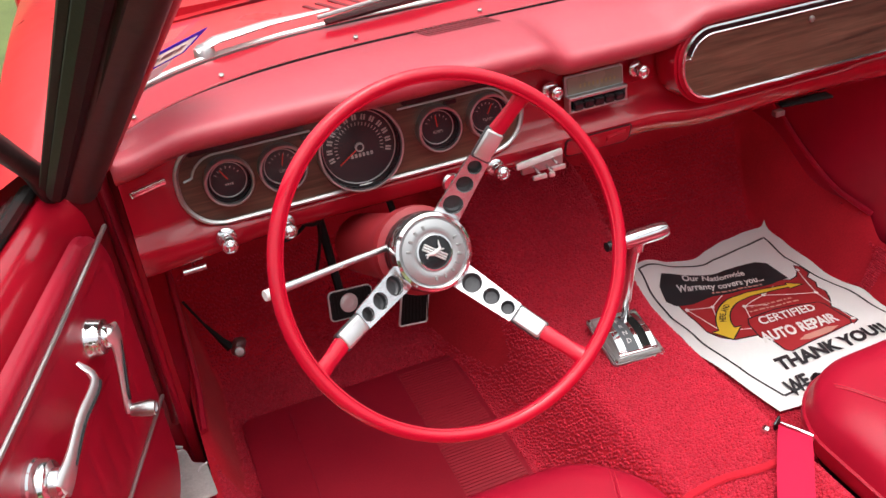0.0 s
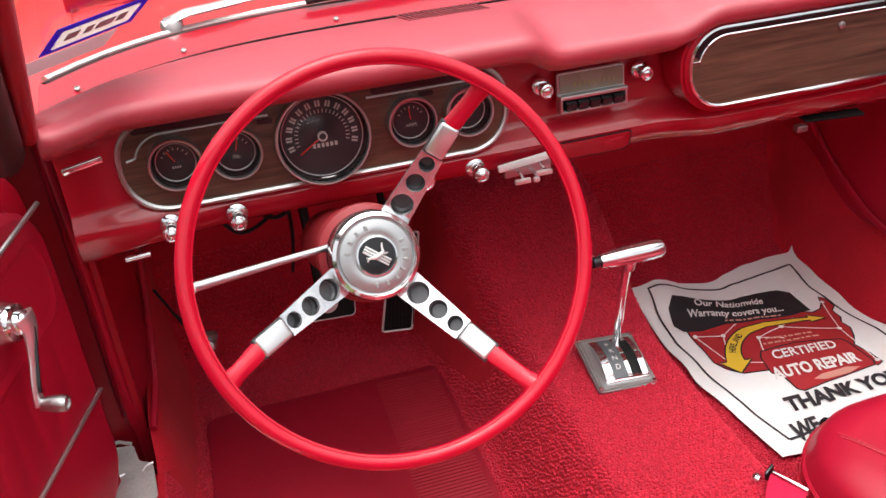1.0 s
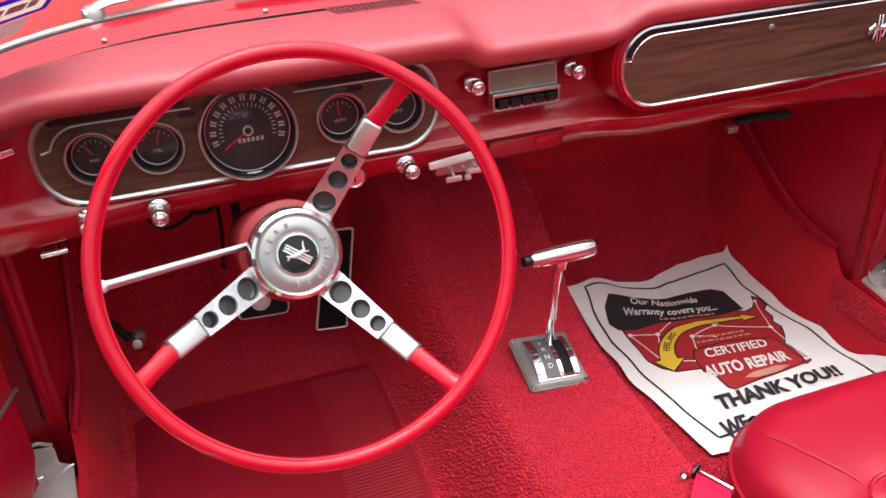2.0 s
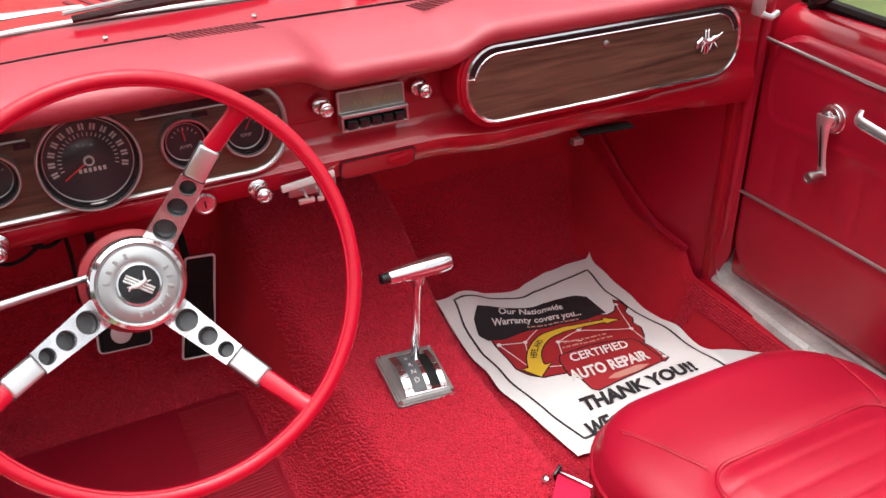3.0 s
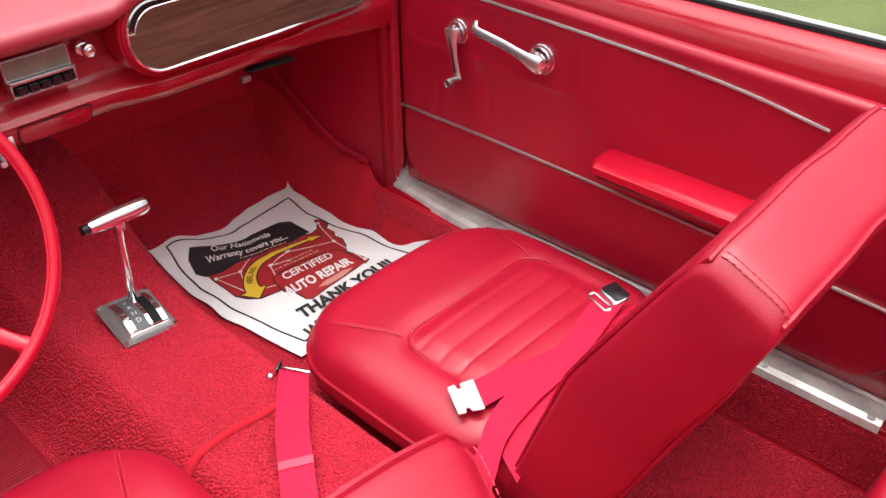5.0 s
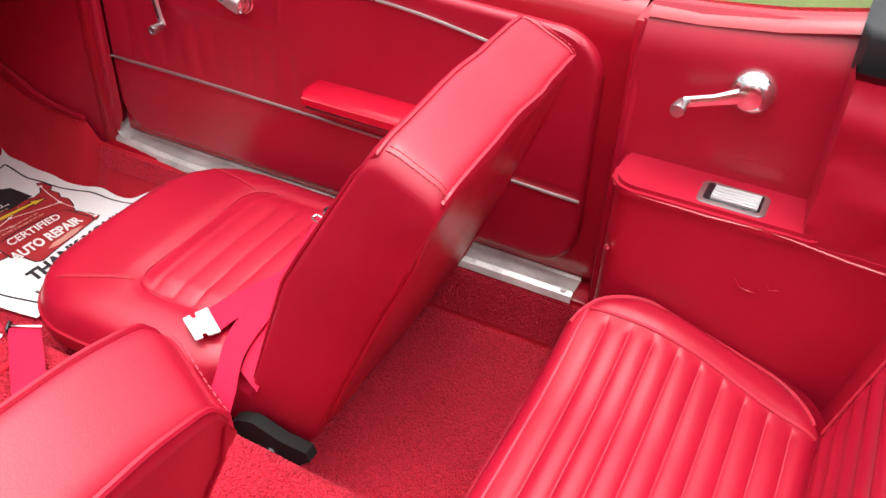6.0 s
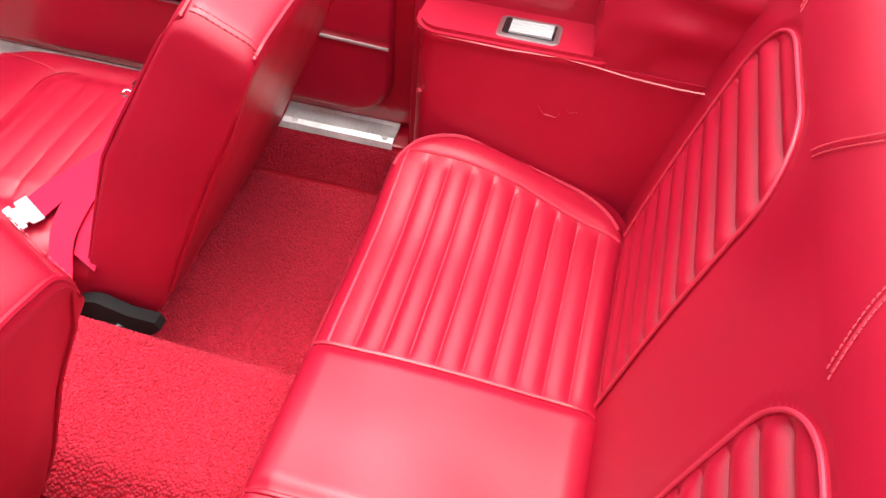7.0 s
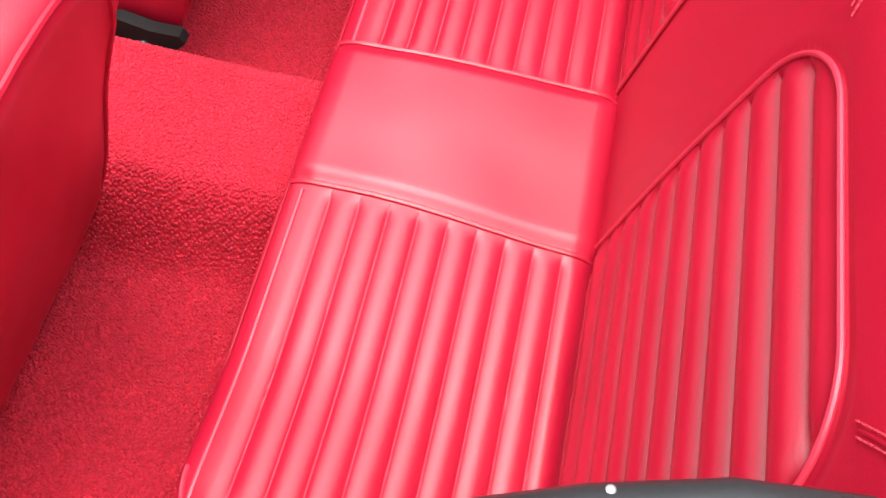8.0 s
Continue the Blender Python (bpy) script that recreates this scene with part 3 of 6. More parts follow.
    part("crank_knob", fix(lathe([(0, 0), (0.0075, 0), (0.0075, 0.004), (0.0085, 0.008), (0.0095, 0.022), (0.008, 0.028), (0.0055, 0.028), (0.005, 0.026), (0, 0.026)], facing((X - 0.034 * PR, CY - 0.016, CZ - 0.082), (-1, 0, 0)), 20)), SATIN, c)
    h = part("door_handle", fix(spindle(-0.117, 0.762, 0.025)), CHROME, d, "chrome inside door handle")
    if mir:
        arm = [(X - 0.026, -0.123, 0.757), (X - 0.031, -0.10, 0.767), (X - 0.034, -0.06, 0.783), (X - 0.036, -0.02, 0.7854), (X - 0.035, -0.003, 0.788), (X - 0.029, 0.006, 0.795), (X - 0.018, 0.010, 0.805)]
    else:
        arm = [(X - 0.020, -0.126, 0.756), (X - 0.023, -0.10, 0.764), (X - 0.026, -0.06, 0.776), (X - 0.029, -0.018, 0.784), (X - 0.029, 0.003, 0.787), (X - 0.026, 0.012, 0.790), (X - 0.020, 0.014, 0.802)]
    arm = spline(arm, 5)
    part("handle_arm", fix(tube(arm, [0.016 - 0.007 * smooth(0.02, 0.3, i / 30) - 0.005 * smooth(0.75, 1, i / 30) for i in range(31)], 10, flat=0.45, up=(-1, 0, 0))), CHROMEFLAT, h)
    part("handle_groove", fix(tube([p + Vector((-0.0052, 0, -0.001)) for p in arm[5:22]], 0.0015, 5)), BLACKGLOSS, h)
    part("slot_rubber", fix(tube([(0.760, y, 0.888) for y in (0.13, -0.2, -0.5, -0.80)], 0.012, 8, flat=0.7)), BLACK, d, "black window slot rubber")
    part("belt_moulding", fix(tube([(0.778, y, 0.890) for y in (0.235, -0.2, -0.5, -0.80)], 0.007, 8)), CHROME, d)
    v = part("vent_window_frame", fix(tube([(0.757, -0.01, 0.885), (0.748, -0.03, 0.96), (0.708, -0.11, 1.08), (0.672, -0.19, 1.16)], 0.010, 8)), BLACK, d, "dark vent window frame")
    if mir:
        part("front_frame", fix(tube([(0.730, 0.232, 0.893), (0.722, 0.19, 0.945), (0.700, 0.07, 1.04), (0.672, -0.19, 1.16)], 0.013, 10)), PILLARVINYL, v, "dark vent window frame with pale highlights put into its colour")
    else:
        part("front_frame", fix(tube([(0.742, 0.205, 0.895), (0.715, 0.07, 0.99), (0.672, -0.19, 1.16)], 0.010, 8)), BLACK, v)
    part("frame_foot", fix(tube([(0.757, 0.235, 0.90), (0.757, 0.1, 0.895), (0.757, -0.02, 0.893)], 0.010, 8)), BLACK, v)
    pane = part("vent_pane", fix(grid(lambda p, q: Vector((0.745, 0.205, 0.895)).lerp(Vector((0.757, -0.01, 0.89)), p).lerp(Vector((0.672, -0.19, 1.16)), q), 4, 4)), GLASS, v)
    pane.visible_shadow = False
    part("lock_button", fix(lathe([(0, 0), (0.011, 0), (0.010, 0.004), (0.004, 0.006), (0.004, 0.02), (0.007, 0.026), (0.006, 0.04), (0, 0.042)], Matrix.Translation((0.728, -0.775, 0.890)), 14)), CHROME, d)
    return d


door(False)
door(True)


# ---- sills, kick panels, quarters ----
def sill(mir):
    fix = mirrored if mir else (lambda b: b)
    s = thing("sill_plate", "scuffed bare aluminium door sill plate", "sill plate", ((-0.69 if mir else 0.69), -0.25, 0.385), "sill plates")
    sec = [(0.648, 0.374), (0.652, 0.385), (0.662, 0.390), (0.667, 0.387), (0.700, 0.387), (0.704, 0.391), (0.709, 0.391), (0.712, 0.388), (0.728, 0.388), (0.732, 0.391), (0.742, 0.391), (0.745, 0.38)]
    part("plate", fix(loft([[Vector((x + 0.018 * smooth(0.05, 0.25, y) * (0.745 - x) / 0.1, y, z)) for x, z in sec] for y in (0.25, 0.15, 0.05, -0.3, -0.6, -0.785)], closed=False)), SCUFFED, s)
    if mir:
        end = [tuple(p) for p in round_poly([(0.651, 0.20), (0.657, 0.270), (0.676, 0.281), (0.684, 0.318), (0.722, 0.323), (0.738, 0.314), (0.739, 0.20)], 0.006, 4)]
        e = part("end_plate", fix(plate(end[::-1], 0.004, pose(0, 0, 0.3905), 0.001)), SCUFFED, s, "worn loose end of the plate")
        part("bent_lip", fix(tube([(0.686, 0.321, 0.394), (0.704, 0.325, 0.400), (0.724, 0.324, 0.397)], 0.003, 6)), SCUFFED, e)
        for x, y in ((0.672, 0.255), (0.712, 0.245)):
            part("dent", fix(tube([(x, y, 0.3950), (x - 0.006, y + 0.010, 0.3956), (x - 0.016, y + 0.014, 0.3950)], 0.0016, 5)), CHROMEFLAT, e)
    else:
        rows = ((0.215, 0.3895, 0.668, 0.745), (0.232, 0.392, 0.668, 0.747), (0.243, 0.397, 0.672, 0.747), (0.250, 0.405, 0.678, 0.746), (0.253, 0.418, 0.687, 0.744), (0.253, 0.432, 0.697, 0.740))
        part("end_flap", fix(loft([[Vector((a + (b - a) * i / 6, y + 0.004 * noise.noise(Vector((i * 0.9, y * 30, 3))), z + 0.005 * noise.noise(Vector((i * 0.8, z * 40, 1))))) for i in range(7)] for y, z, a, b in rows], closed=False)), SCUFFED, s, "bent-up worn end of the plate")
    for y in (0.240, 0.0, -0.3, -0.6, -0.768):
        part("screw", fix(lathe([(0.006, 0), (0.005, 0.002), (0, 0.003)], Matrix.Translation((0.660 + 0.017 * smooth(0.05, 0.25, y), y, 0.3885)), 10)), SCUFFED, s)


def kick(mir):
    fix = mirrored if mir else (lambda b: b)
    dy = 0.085 if mir else 0.0
    tagged(part("wall_kick_2" if mir else "wall_kick_1", fix(grid(lambda u, v: Vector((0.655 + 0.023 * (1 - u) ** 6 - 0.012 * math.sin(math.pi * u) + 0.004 * noise.noise(Vector((u * 3, v * 3, 1))), 0.225 + dy * (1 - u) + 0.020 * (1 - smooth(0.10, 0.2, v)) * (1 - u) + 0.60 * u, 0.33 + 0.60 * v)), 24, 40)), VINYL), "red kick panel beside the footwell", "trim panel", kind="structure")
    tagged(part("trim_windlace", fix(tube(spline([(x, y + dy, z) for x, y, z in ((0.688, 0.264, 0.425), (0.681, 0.252, 0.45), (0.679, 0.244, 0.50), (0.678, 0.242, 0.65), (0.678, 0.238, 0.8), (0.677, 0.230, 0.93))]), 0.0095, 10)), VINYL), "red vinyl windlace round the door opening", "trim", kind="structure")
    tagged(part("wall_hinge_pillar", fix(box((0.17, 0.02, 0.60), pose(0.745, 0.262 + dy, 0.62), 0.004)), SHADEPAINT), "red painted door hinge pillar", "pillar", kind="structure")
    tagged(part("trim_carpet_edge", fix(tube(spline([(0.648, 0.305, 0.425), (0.640, 0.40, 0.445), (0.638, 0.50, 0.495), (0.637, 0.58, 0.55), (0.64, 0.68, 0.62)]), 0.006, 6)), VINYL), "red bound carpet edge below the kick panel", "trim", kind="structure")


for sx in (-1, 1):
    tagged(part("wall_lock_pillar", box((0.19, 0.03, 0.66), pose(sx * 0.745, -0.828, 0.56), 0.004), PAINT), "red painted door lock pillar", "pillar", kind="structure")
    tagged(part("wall_rocker", box((0.19, 1.10, 0.16), pose(sx * 0.748, -0.28, 0.300), 0.01), PAINT), "red painted rocker panel below the door", "sill", kind="structure")
tagged(part("wall_firewall", grid(lambda u, v: Vector((-0.66 + 1.32 * u, 0.80 - 0.06 * v, 0.45 + 0.5 * v)), 20, 8), CARPET), "red carpeted firewall under the dashboard", "firewall", kind="structure")


def quarter(mir):
    fix = mirrored if mir else (lambda b: b)
    q = thing("quarter_panel", "red rear side panel with window crank, ashtray and armrest", "side panel", ((-0.62 if mir else 0.62), -1.0, 0.40), "rear side panels")
    XU = 0.635
    part("upper_panel", fix(grid(lambda u, v: Vector((XU + 0.03 * smooth(0.88, 1.0, v), -0.83 - 0.42 * u, 0.55 + (0.365 + 0.035 * u) * v)), 12, 16)), VINYL, q)
    part("front_edge", fix(tube([(0.655, -0.825, 0.40), (0.645, -0.826, 0.6), (0.643, -0.830, 0.8), (0.66, -0.832, 0.89)], 0.011, 8)), VINYL, q)
    part("top_ledge", fix(loft([[Vector((0.648, y, z - 0.012)), Vector((0.656, y, z - 0.002)), Vector((0.672, y, z + 0.004)), Vector((0.70, y, z + 0.004)), Vector((0.745, y, 0.905))] for y, z in ((-0.83, 0.910), (-0.90, 0.913), (-1.0, 0.925), (-1.1, 0.945), (-1.2, 0.95), (-1.5, 0.95))], closed=False)), PAINT, q)
    # armrest box
    part("arm_box", fix(plate(rrect(0.101, 0.508, [0.004, 0.032, 0.004, 0.004], 8), 0.30, Matrix.Translation((0.5995, -1.096, 0.385)), 0.0)), VINYL, q)
    part("arm_pad", fix(plate(rrect(0.109, 0.284, [0.014, 0.038, 0.014, 0.014], 8), 0.017, Matrix.Translation((0.5975, -0.980, 0.682)), 0.006)), VINYL, q)
    a = part("ashtray", fix(plate(rrect(0.058, 0.092, 0.010), 0.005, pose(0.585, -1.003, 0.6965), 0.002)), SATIN, q, "bright metal ashtray lid")
    part("recess", fix(plate(rrect(0.044, 0.076, 0.005), 0.0008, pose(0.585, -1.003, 0.7012))), BLACKGLOSS, a)
    for i in range(5):
        part("rib", fix(tube([(0.569 + 0.008 * i, -0.975, 0.7025), (0.569 + 0.008 * i, -1.037, 0.7025)], 0.0026, 6)), SATIN, a)
    c = part("window_crank", fix(lathe([(0, 0), (0.030, 0), (0.030, 0.01), (0.026, 0.018), (0.018, 0.022), (0.016, 0.03), (0, 0.032)], facing((XU, -0.987, 0.836), (-1, 0, 0)), 28)), CHROME, q, "chrome rear window crank")
    part("crank_arm", fix(tube([(XU - 0.024, -0.982, 0.836), (XU - 0.028, -0.945, 0.822), (XU - 0.03, -0.908, 0.810)], [0.012, 0.008, 0.008], 8, flat=0.6, up=(-1, 0, 0))), CHROME, c)
    part("crank_knob", fix(lathe([(0, 0), (0.008, 0), (0.0105, 0.02), (0.009, 0.027), (0, 0.028)], facing((XU - 0.03, -0.905, 0.808), (-1, 0, 0)), 16)), SATIN, c)
    # folded roof's well cover
    def well(u, v):
        y = -1.10 - 0.42 * u
        return Vector((0.552 + 0.006 * v - 0.006 * math.sin(math.pi * v) + 0.011 * noise.noise(Vector((u * 3.2 + v, v * 4.5, 2))) * min(1, v * 5) + 0.004 * noise.noise(Vector((u * 9, v * 6, 4))), y, 0.682 + 0.228 * v))
    part("roof_well_cover", fix(grid(well, 40, 40)), VINYL, q, "creased red vinyl roof well cover")
    seam = [(0.545, -1.06, 0.690), (0.543, -1.10, 0.687), (0.54, -1.16, 0.682), (0.538, -1.22, 0.680), (0.535, -1.28, 0.682)]
    part("cording", fix(tube([(0.60, -0.836, 0.688), (0.575, -0.838, 0.688), (0.556, -0.848, 0.688), (0.545, -0.870, 0.688), (0.542, -0.98, 0.688)] + seam, 0.0022, 6)), VINYL, q)
    rail = ((-1.078, 0.560), (-1.098, 0.533), (-1.16, 0.511), (-1.225, 0.494), (-1.285, 0.489), (-1.45, 0.50)) if mir else ((-1.090, 0.615), (-1.10, 0.602), (-1.15, 0.598), (-1.23, 0.596), (-1.29, 0.60), (-1.45, 0.61))
    br = part("roof_bracket", fix(loft([[Vector((x0 + x, y, z + (0.028 if mir else 0))) for x, z in ((0.006, 0.900), (0.0, 0.945), (0.004, 0.953), (0.012, 0.957), (0.10, 0.964), (0.12, 0.95), (0.12, 0.900))] for y, x0 in rail])), ROOF, q, "black folded roof side rail")
    for y in (-1.2,):
        part("snap", fix(lathe([(0.0026, -0.006), (0.0024, -0.0030), (0.0016, -0.0024), (0, -0.0022)], Matrix.Translation((0.642 - (0.128 if mir else 0), y + (0.03 if mir else 0), 0.9575 + (0.028 if mir else 0))), 16)), DULL, br)
    part("stitch_mark", fix(tube([(0.5485, -1.035, 0.600), (0.5475, -1.045, 0.588), (0.5475, -1.065, 0.586), (0.5485, -1.07, 0.594)], 0.0014, 5)), VINYL, q)
    part("stitch_mark", fix(tube([(0.5485, -1.078, 0.604), (0.5475, -1.083, 0.598), (0.5475, -1.094, 0.602)], 0.0013, 5)), VINYL, q)
    part("pin", fix(lathe([(0, 0), (0.004, 0), (0.004, 0.004), (0, 0.005)], facing((0.552, -0.853, 0.585), (-1, 0, 0)), 8)), CHROME, q)
    part("emboss", fix(plate(rrect(0.075, 0.022, 0.004), 0.002, facing((0.635, -1.02, 0.725), (-1, 0, 0)), 0.0015)), VINYL, q)
    part("well_front", fix(grid(lambda u, v: Vector((0.552 + 0.006 * v - 0.006 * math.sin(math.pi * v) + 0.12 * u, -1.10 + 0.012 * u, 0.665 + 0.244 * v)), 6, 16)), VINYL, q)


for mir in (False, True):
    sill(mir)
    kick(mir)
    quarter(mir)


# ---- front seats ----
def pleat(t, pitch, deep, power=0.45):
    return -deep * (1 - abs(math.sin(math.pi * t / pitch)) ** power)


def stitched(points, lift, pitch=0.007, length=0.0045, radius=0.0007):
    """A row of small thread stitches along the points, one mesh."""
    b = bmesh.new()
    pts = [Vector(p) for p in points]
    walked, due = 0.0, 0.0
    for a, c in zip(pts, pts[1:]):
        seg = (c - a).length
        while due < walked + seg and seg > 1e-9:
            p = a.lerp(c, (due - walked) / seg)
            d = (c - a).normalized() * length / 2
            tube([p - d + lift, p + lift * 1.3, p + d + lift], radius, 4, bm=b)
            due += pitch
        walked += seg
    return b


SEAT_W, SEAT_D, SEAT_R = 0.485, 0.47, 0.13
INS_Y, INS_W, INS_D, INS_R = -0.150, 0.325, 0.40, 0.045


def seat_top(x, y, inset):
    e = 0.055
    z = 0.448 + 0.010 * (1 - (x / 0.24) ** 2) - 0.012 * smooth(0.05, 0.235, y)
    if inset < e:
        z -= 0.034 * (1 - math.sqrt(max(0, 1 - (1 - inset / e) ** 2)))
    k = rr_dist(x - 0.011, y - INS_Y, INS_W, INS_D, INS_R)
    if k > 0:
        z += -0.006 + 0.008 * smooth(0, 0.04, k) + pleat(y - INS_Y - INS_D / 2, 0.040, 0.0040, 0.3) * smooth(0.0, 0.012, k)
    elif k > -0.03:
        z -= 0.006 * (1 + k / 0.03) ** 2
    return z


BACK = [(-0.446, 0.352), (-0.566, 0.354), (-0.684, 0.640), (-0.773, 0.866), (-0.686, 0.911), (-0.543, 0.658)]


def front_seat(mir):
    fix = mirrored if mir else (lambda b: b)
    cx = 0.338 if mir else 0.413
    s = thing("bucket_seat", "red vinyl bucket seat with pleated cushion and piped backrest", "car seat", ((-cx if mir else cx), -0.25, 0.28), "front seats")
    m = pose(cx, -0.232, 0)
    part("cushion", fix(pillow(SEAT_W, SEAT_D, SEAT_R, seat_top, [(0.006, 0.395), (0.009, 0.375), (0.004, 0.36), (-0.02, 0.345)], 110, 120, m)), VINYL, s)

    def on_top(pts):
        return [m @ Vector((x, y, seat_top(x, y, max(rr_dist(x, y, SEAT_W, SEAT_D, SEAT_R), 0)) + 0.001)) for x, y in pts]
    edge = [(x + 0.011, y + INS_Y) for x, y in rrect(INS_W, INS_D, INS_R, 10)]
    part("piping", fix(tube(on_top([(x, max(y, -0.22)) for x, y in edge]), 0.003, 6, closed=True)), VINYL, s)
    part("edge_piping", fix(tube([m @ Vector((x * 1.022, y * 1.022, 0.392)) for x, y in rrect(SEAT_W, SEAT_D, SEAT_R, 12)], 0.004, 6, closed=True)), VINYL, s)
    up = Vector((0, 0, 0.001))
    for a, c in (((-0.188, 0.168), (-0.142, 0.050)), ((0.195, 0.165), (0.163, 0.040))):
        for off in (-0.004, 0.004):
            line = [(a[0] + (c[0] - a[0]) * i / 12 + off * 0.4, a[1] + (c[1] - a[1]) * i / 12 + off) for i in range(13)]
            part("stitching", fix(stitched(on_top(line), up)), THREAD, s)
        line = [(a[0] + (c[0] - a[0]) * i / 12, a[1] + (c[1] - a[1]) * i / 12) for i in range(13)]
        part("seam", fix(tube(on_top(line), 0.0018, 5)), VINYL, s)
    part("cushion_rear", fix(box((0.465, 0.11, 0.110), pose(cx, -0.455, 0.386), 0.03, 4)), VINYL, s)
    part("base", fix(box((0.40, 0.38, 0.085), pose(cx, -0.24, 0.322), 0.02)), BLACK, s, "dark seat base frame")
    for yy in (-0.08, -0.40):
        part("track_foot", fix(box((0.36, 0.03, 0.03), pose(cx, yy, 0.285), 0.004)), BLACK, s)
    if not mir:
        lv = part("adjuster_lever", tube([(0.335, -0.04, 0.322), (0.318, 0.01, 0.328), (0.310, 0.036, 0.334)], 0.004, 8), BLACK, s, "black seat adjuster lever")
        part("lever_knob", lathe([(0, -0.016), (0.008, -0.014), (0.012, -0.004), (0.012, 0.006), (0.007, 0.014), (0, 0.015)], facing((0.309, 0.045, 0.335), (-0.2, 0.95, 0.2)), 16), BLACKGLOSS, lv)
    ring = round_poly(BACK, 0.026, 6)
    mid = Vector((-0.63, 0.64))

    def back_pt(t, p, grow=0.0):
        h = max((p.y - 0.37) / 0.53, 0)
        e = (1 - abs(t)) * 0.222
        ins = 0.018 * (1 - math.sqrt(max(0, 1 - (1 - min(e / 0.026, 1)) ** 2))) - grow
        q = p + (mid - p).normalized() * ins
        belly = 0.007 * (1 - t * t) * math.sin(math.pi * min(h, 1))
        front = p.x > mid.x + (p.y - mid.y) * -0.44
        crease = (0.005 if mir else 0.003) * noise.noise(Vector((t * 3 + (5 if mir else 0), p.y * 7, p.x * 5)))
        return Vector((cx - 0.010 + 0.222 * t * (1 - ((0.09 if t < 0 else 0.15) if mir else (-0.05 if t < 0 else 0.32)) * h ** 1.5) + crease * 0.5 - ((0.045 * h * h * abs(t) * 0.7 * smooth(-0.765, -0.70, p.x + (0.9 - p.y) * 0.42)) if mir and t < 0 else 0), q.x + (belly if front else -belly * 0.7) + crease + (0.035 * h if mir else 0), q.y - (0.044 if mir else 0.016 if t < 0 else 0.0) * abs(t) ** 3 * h ** 3 - ((0.030 if mir else 0.004) * smooth(0.80, 1.0, -t) ** 2 * h ** 3)))
    ts = [-1, -0.996, -0.988, -0.975, -0.955, -0.93, -0.9, -0.87] + [-0.84 + 1.68 * i / 24 for i in range(25)] + [0.87, 0.9, 0.93, 0.955, 0.975, 0.988, 0.996, 1]
    fine = []
    for i in range(len(ring)):
        a, c = ring[i], ring[(i + 1) % len(ring)]
        n = max(1, int((c - a).length / 0.03))
        fine += [a.lerp(c, k / n) for k in range(n)]
    def capped(t, p, k):
        f = min(max((p.y - 0.352) / 0.54, 0.16), 0.84)
        q = Vector((-0.506 - 0.224 * f, 0.352 + 0.54 * f)).lerp(p, k)
        v = back_pt(t, q, 0.018 * (1 - k))
        v.x += math.copysign(0.007 * (1 - k * k), t)
        return v
    ks = (0.30, 0.5, 0.7, 0.85, 0.95)
    rings = [[capped(-1, p, k) for p in fine] for k in ks] + [[back_pt(t, p) for p in fine] for t in ts] + [[capped(1, p, k) for p in fine] for k in ks[::-1]]
    part("backrest", fix(loft(rings)), VINYL, s, sharp=60)
    def on_ring(q):
        return min(fine, key=lambda p: (p - q).length)
    fr = [Vector(BACK[0]), Vector((-0.472, 0.425)), Vector((-0.495, 0.525)), Vector(BACK[5]), Vector((-0.570, 0.715)), Vector((-0.612, 0.787)), Vector((-0.650, 0.85)), Vector((-0.684, 0.906))]
    rr = [Vector(BACK[1]), Vector((-0.60, 0.44)), Vector((-0.63, 0.51)), Vector(BACK[2]), Vector((-0.708, 0.70)), Vector((-0.732, 0.763)), Vector((-0.771, 0.863))]
    for line, nm in ((fr, "front_piping"), (rr, "rear_piping")):
        line = [on_ring(p) for p in line]
        path = [back_pt(-0.955, p, 0.002) for p in line] + [back_pt(-0.955 + 1.91 * i / 40, line[-1], 0.001) for i in range(1, 40)] + [back_pt(0.955, p, 0.002) for p in line[::-1]]
        part(nm, fix(tube(path, 0.0032, 6)), VINYL, s)
    for sx in (-1, 1):
        a, c = on_ring(Vector((-0.692, 0.908))), on_ring(Vector((-0.773, 0.866)))
        ia, ic = sorted((fine.index(a), fine.index(c)))
        line = [back_pt(sx * 0.93, p, 0.001) for p in fine[ia:ic + 1]]
        part("shoulder_seam", fix(tube(line, 0.002, 5)), VINYL, s)
        for off in (-0.005, 0.005):
            part("stitching", fix(stitched([p + Vector((off, 0, 0)) for p in line], up * 2.2)), THREAD, s)
    for sx in ((1,) if mir else (-1,)):
        x0 = cx + sx * 0.262 - (0.014 if sx > 0 else 0)
        o = [(-0.461, 0.360), (-0.463, 0.394), (-0.478, 0.404), (-0.500, 0.410), (-0.545, 0.397), (-0.588, 0.396), (-0.594, 0.382), (-0.572, 0.360), (-0.525, 0.338), (-0.490, 0.340)]
        mm = Matrix(((0, 0, 1, x0 - 0.004), (1, 0, 0, 0), (0, 1, 0, 0), (0, 0, 0, 1)))
        hb = part("hinge_bracket", fix(plate(o, 0.022, mm, 0.003)), BLACK, s, "black metal backrest hinge")
        part("bolt", fix(lathe([(0.009, 0), (0.0085, 0.003), (0, 0.005)], facing((x0 - 0.004 if sx < 0 else x0 + 0.018, -0.527, 0.364), (sx, 0, 0)), 12)), CHROME, hb)
        part("arm", fix(tube([(x0 + 0.006, -0.47, 0.36), (x0 + 0.006, -0.30, 0.345)], 0.012, 6)), BLACK, hb)
    return s


front_seat(False)
front_seat(True)


# ---- rear seat ----
REAR_W, REAR_D, REAR_R, REAR_S = 1.10, 0.375, 0.10, 0.0125


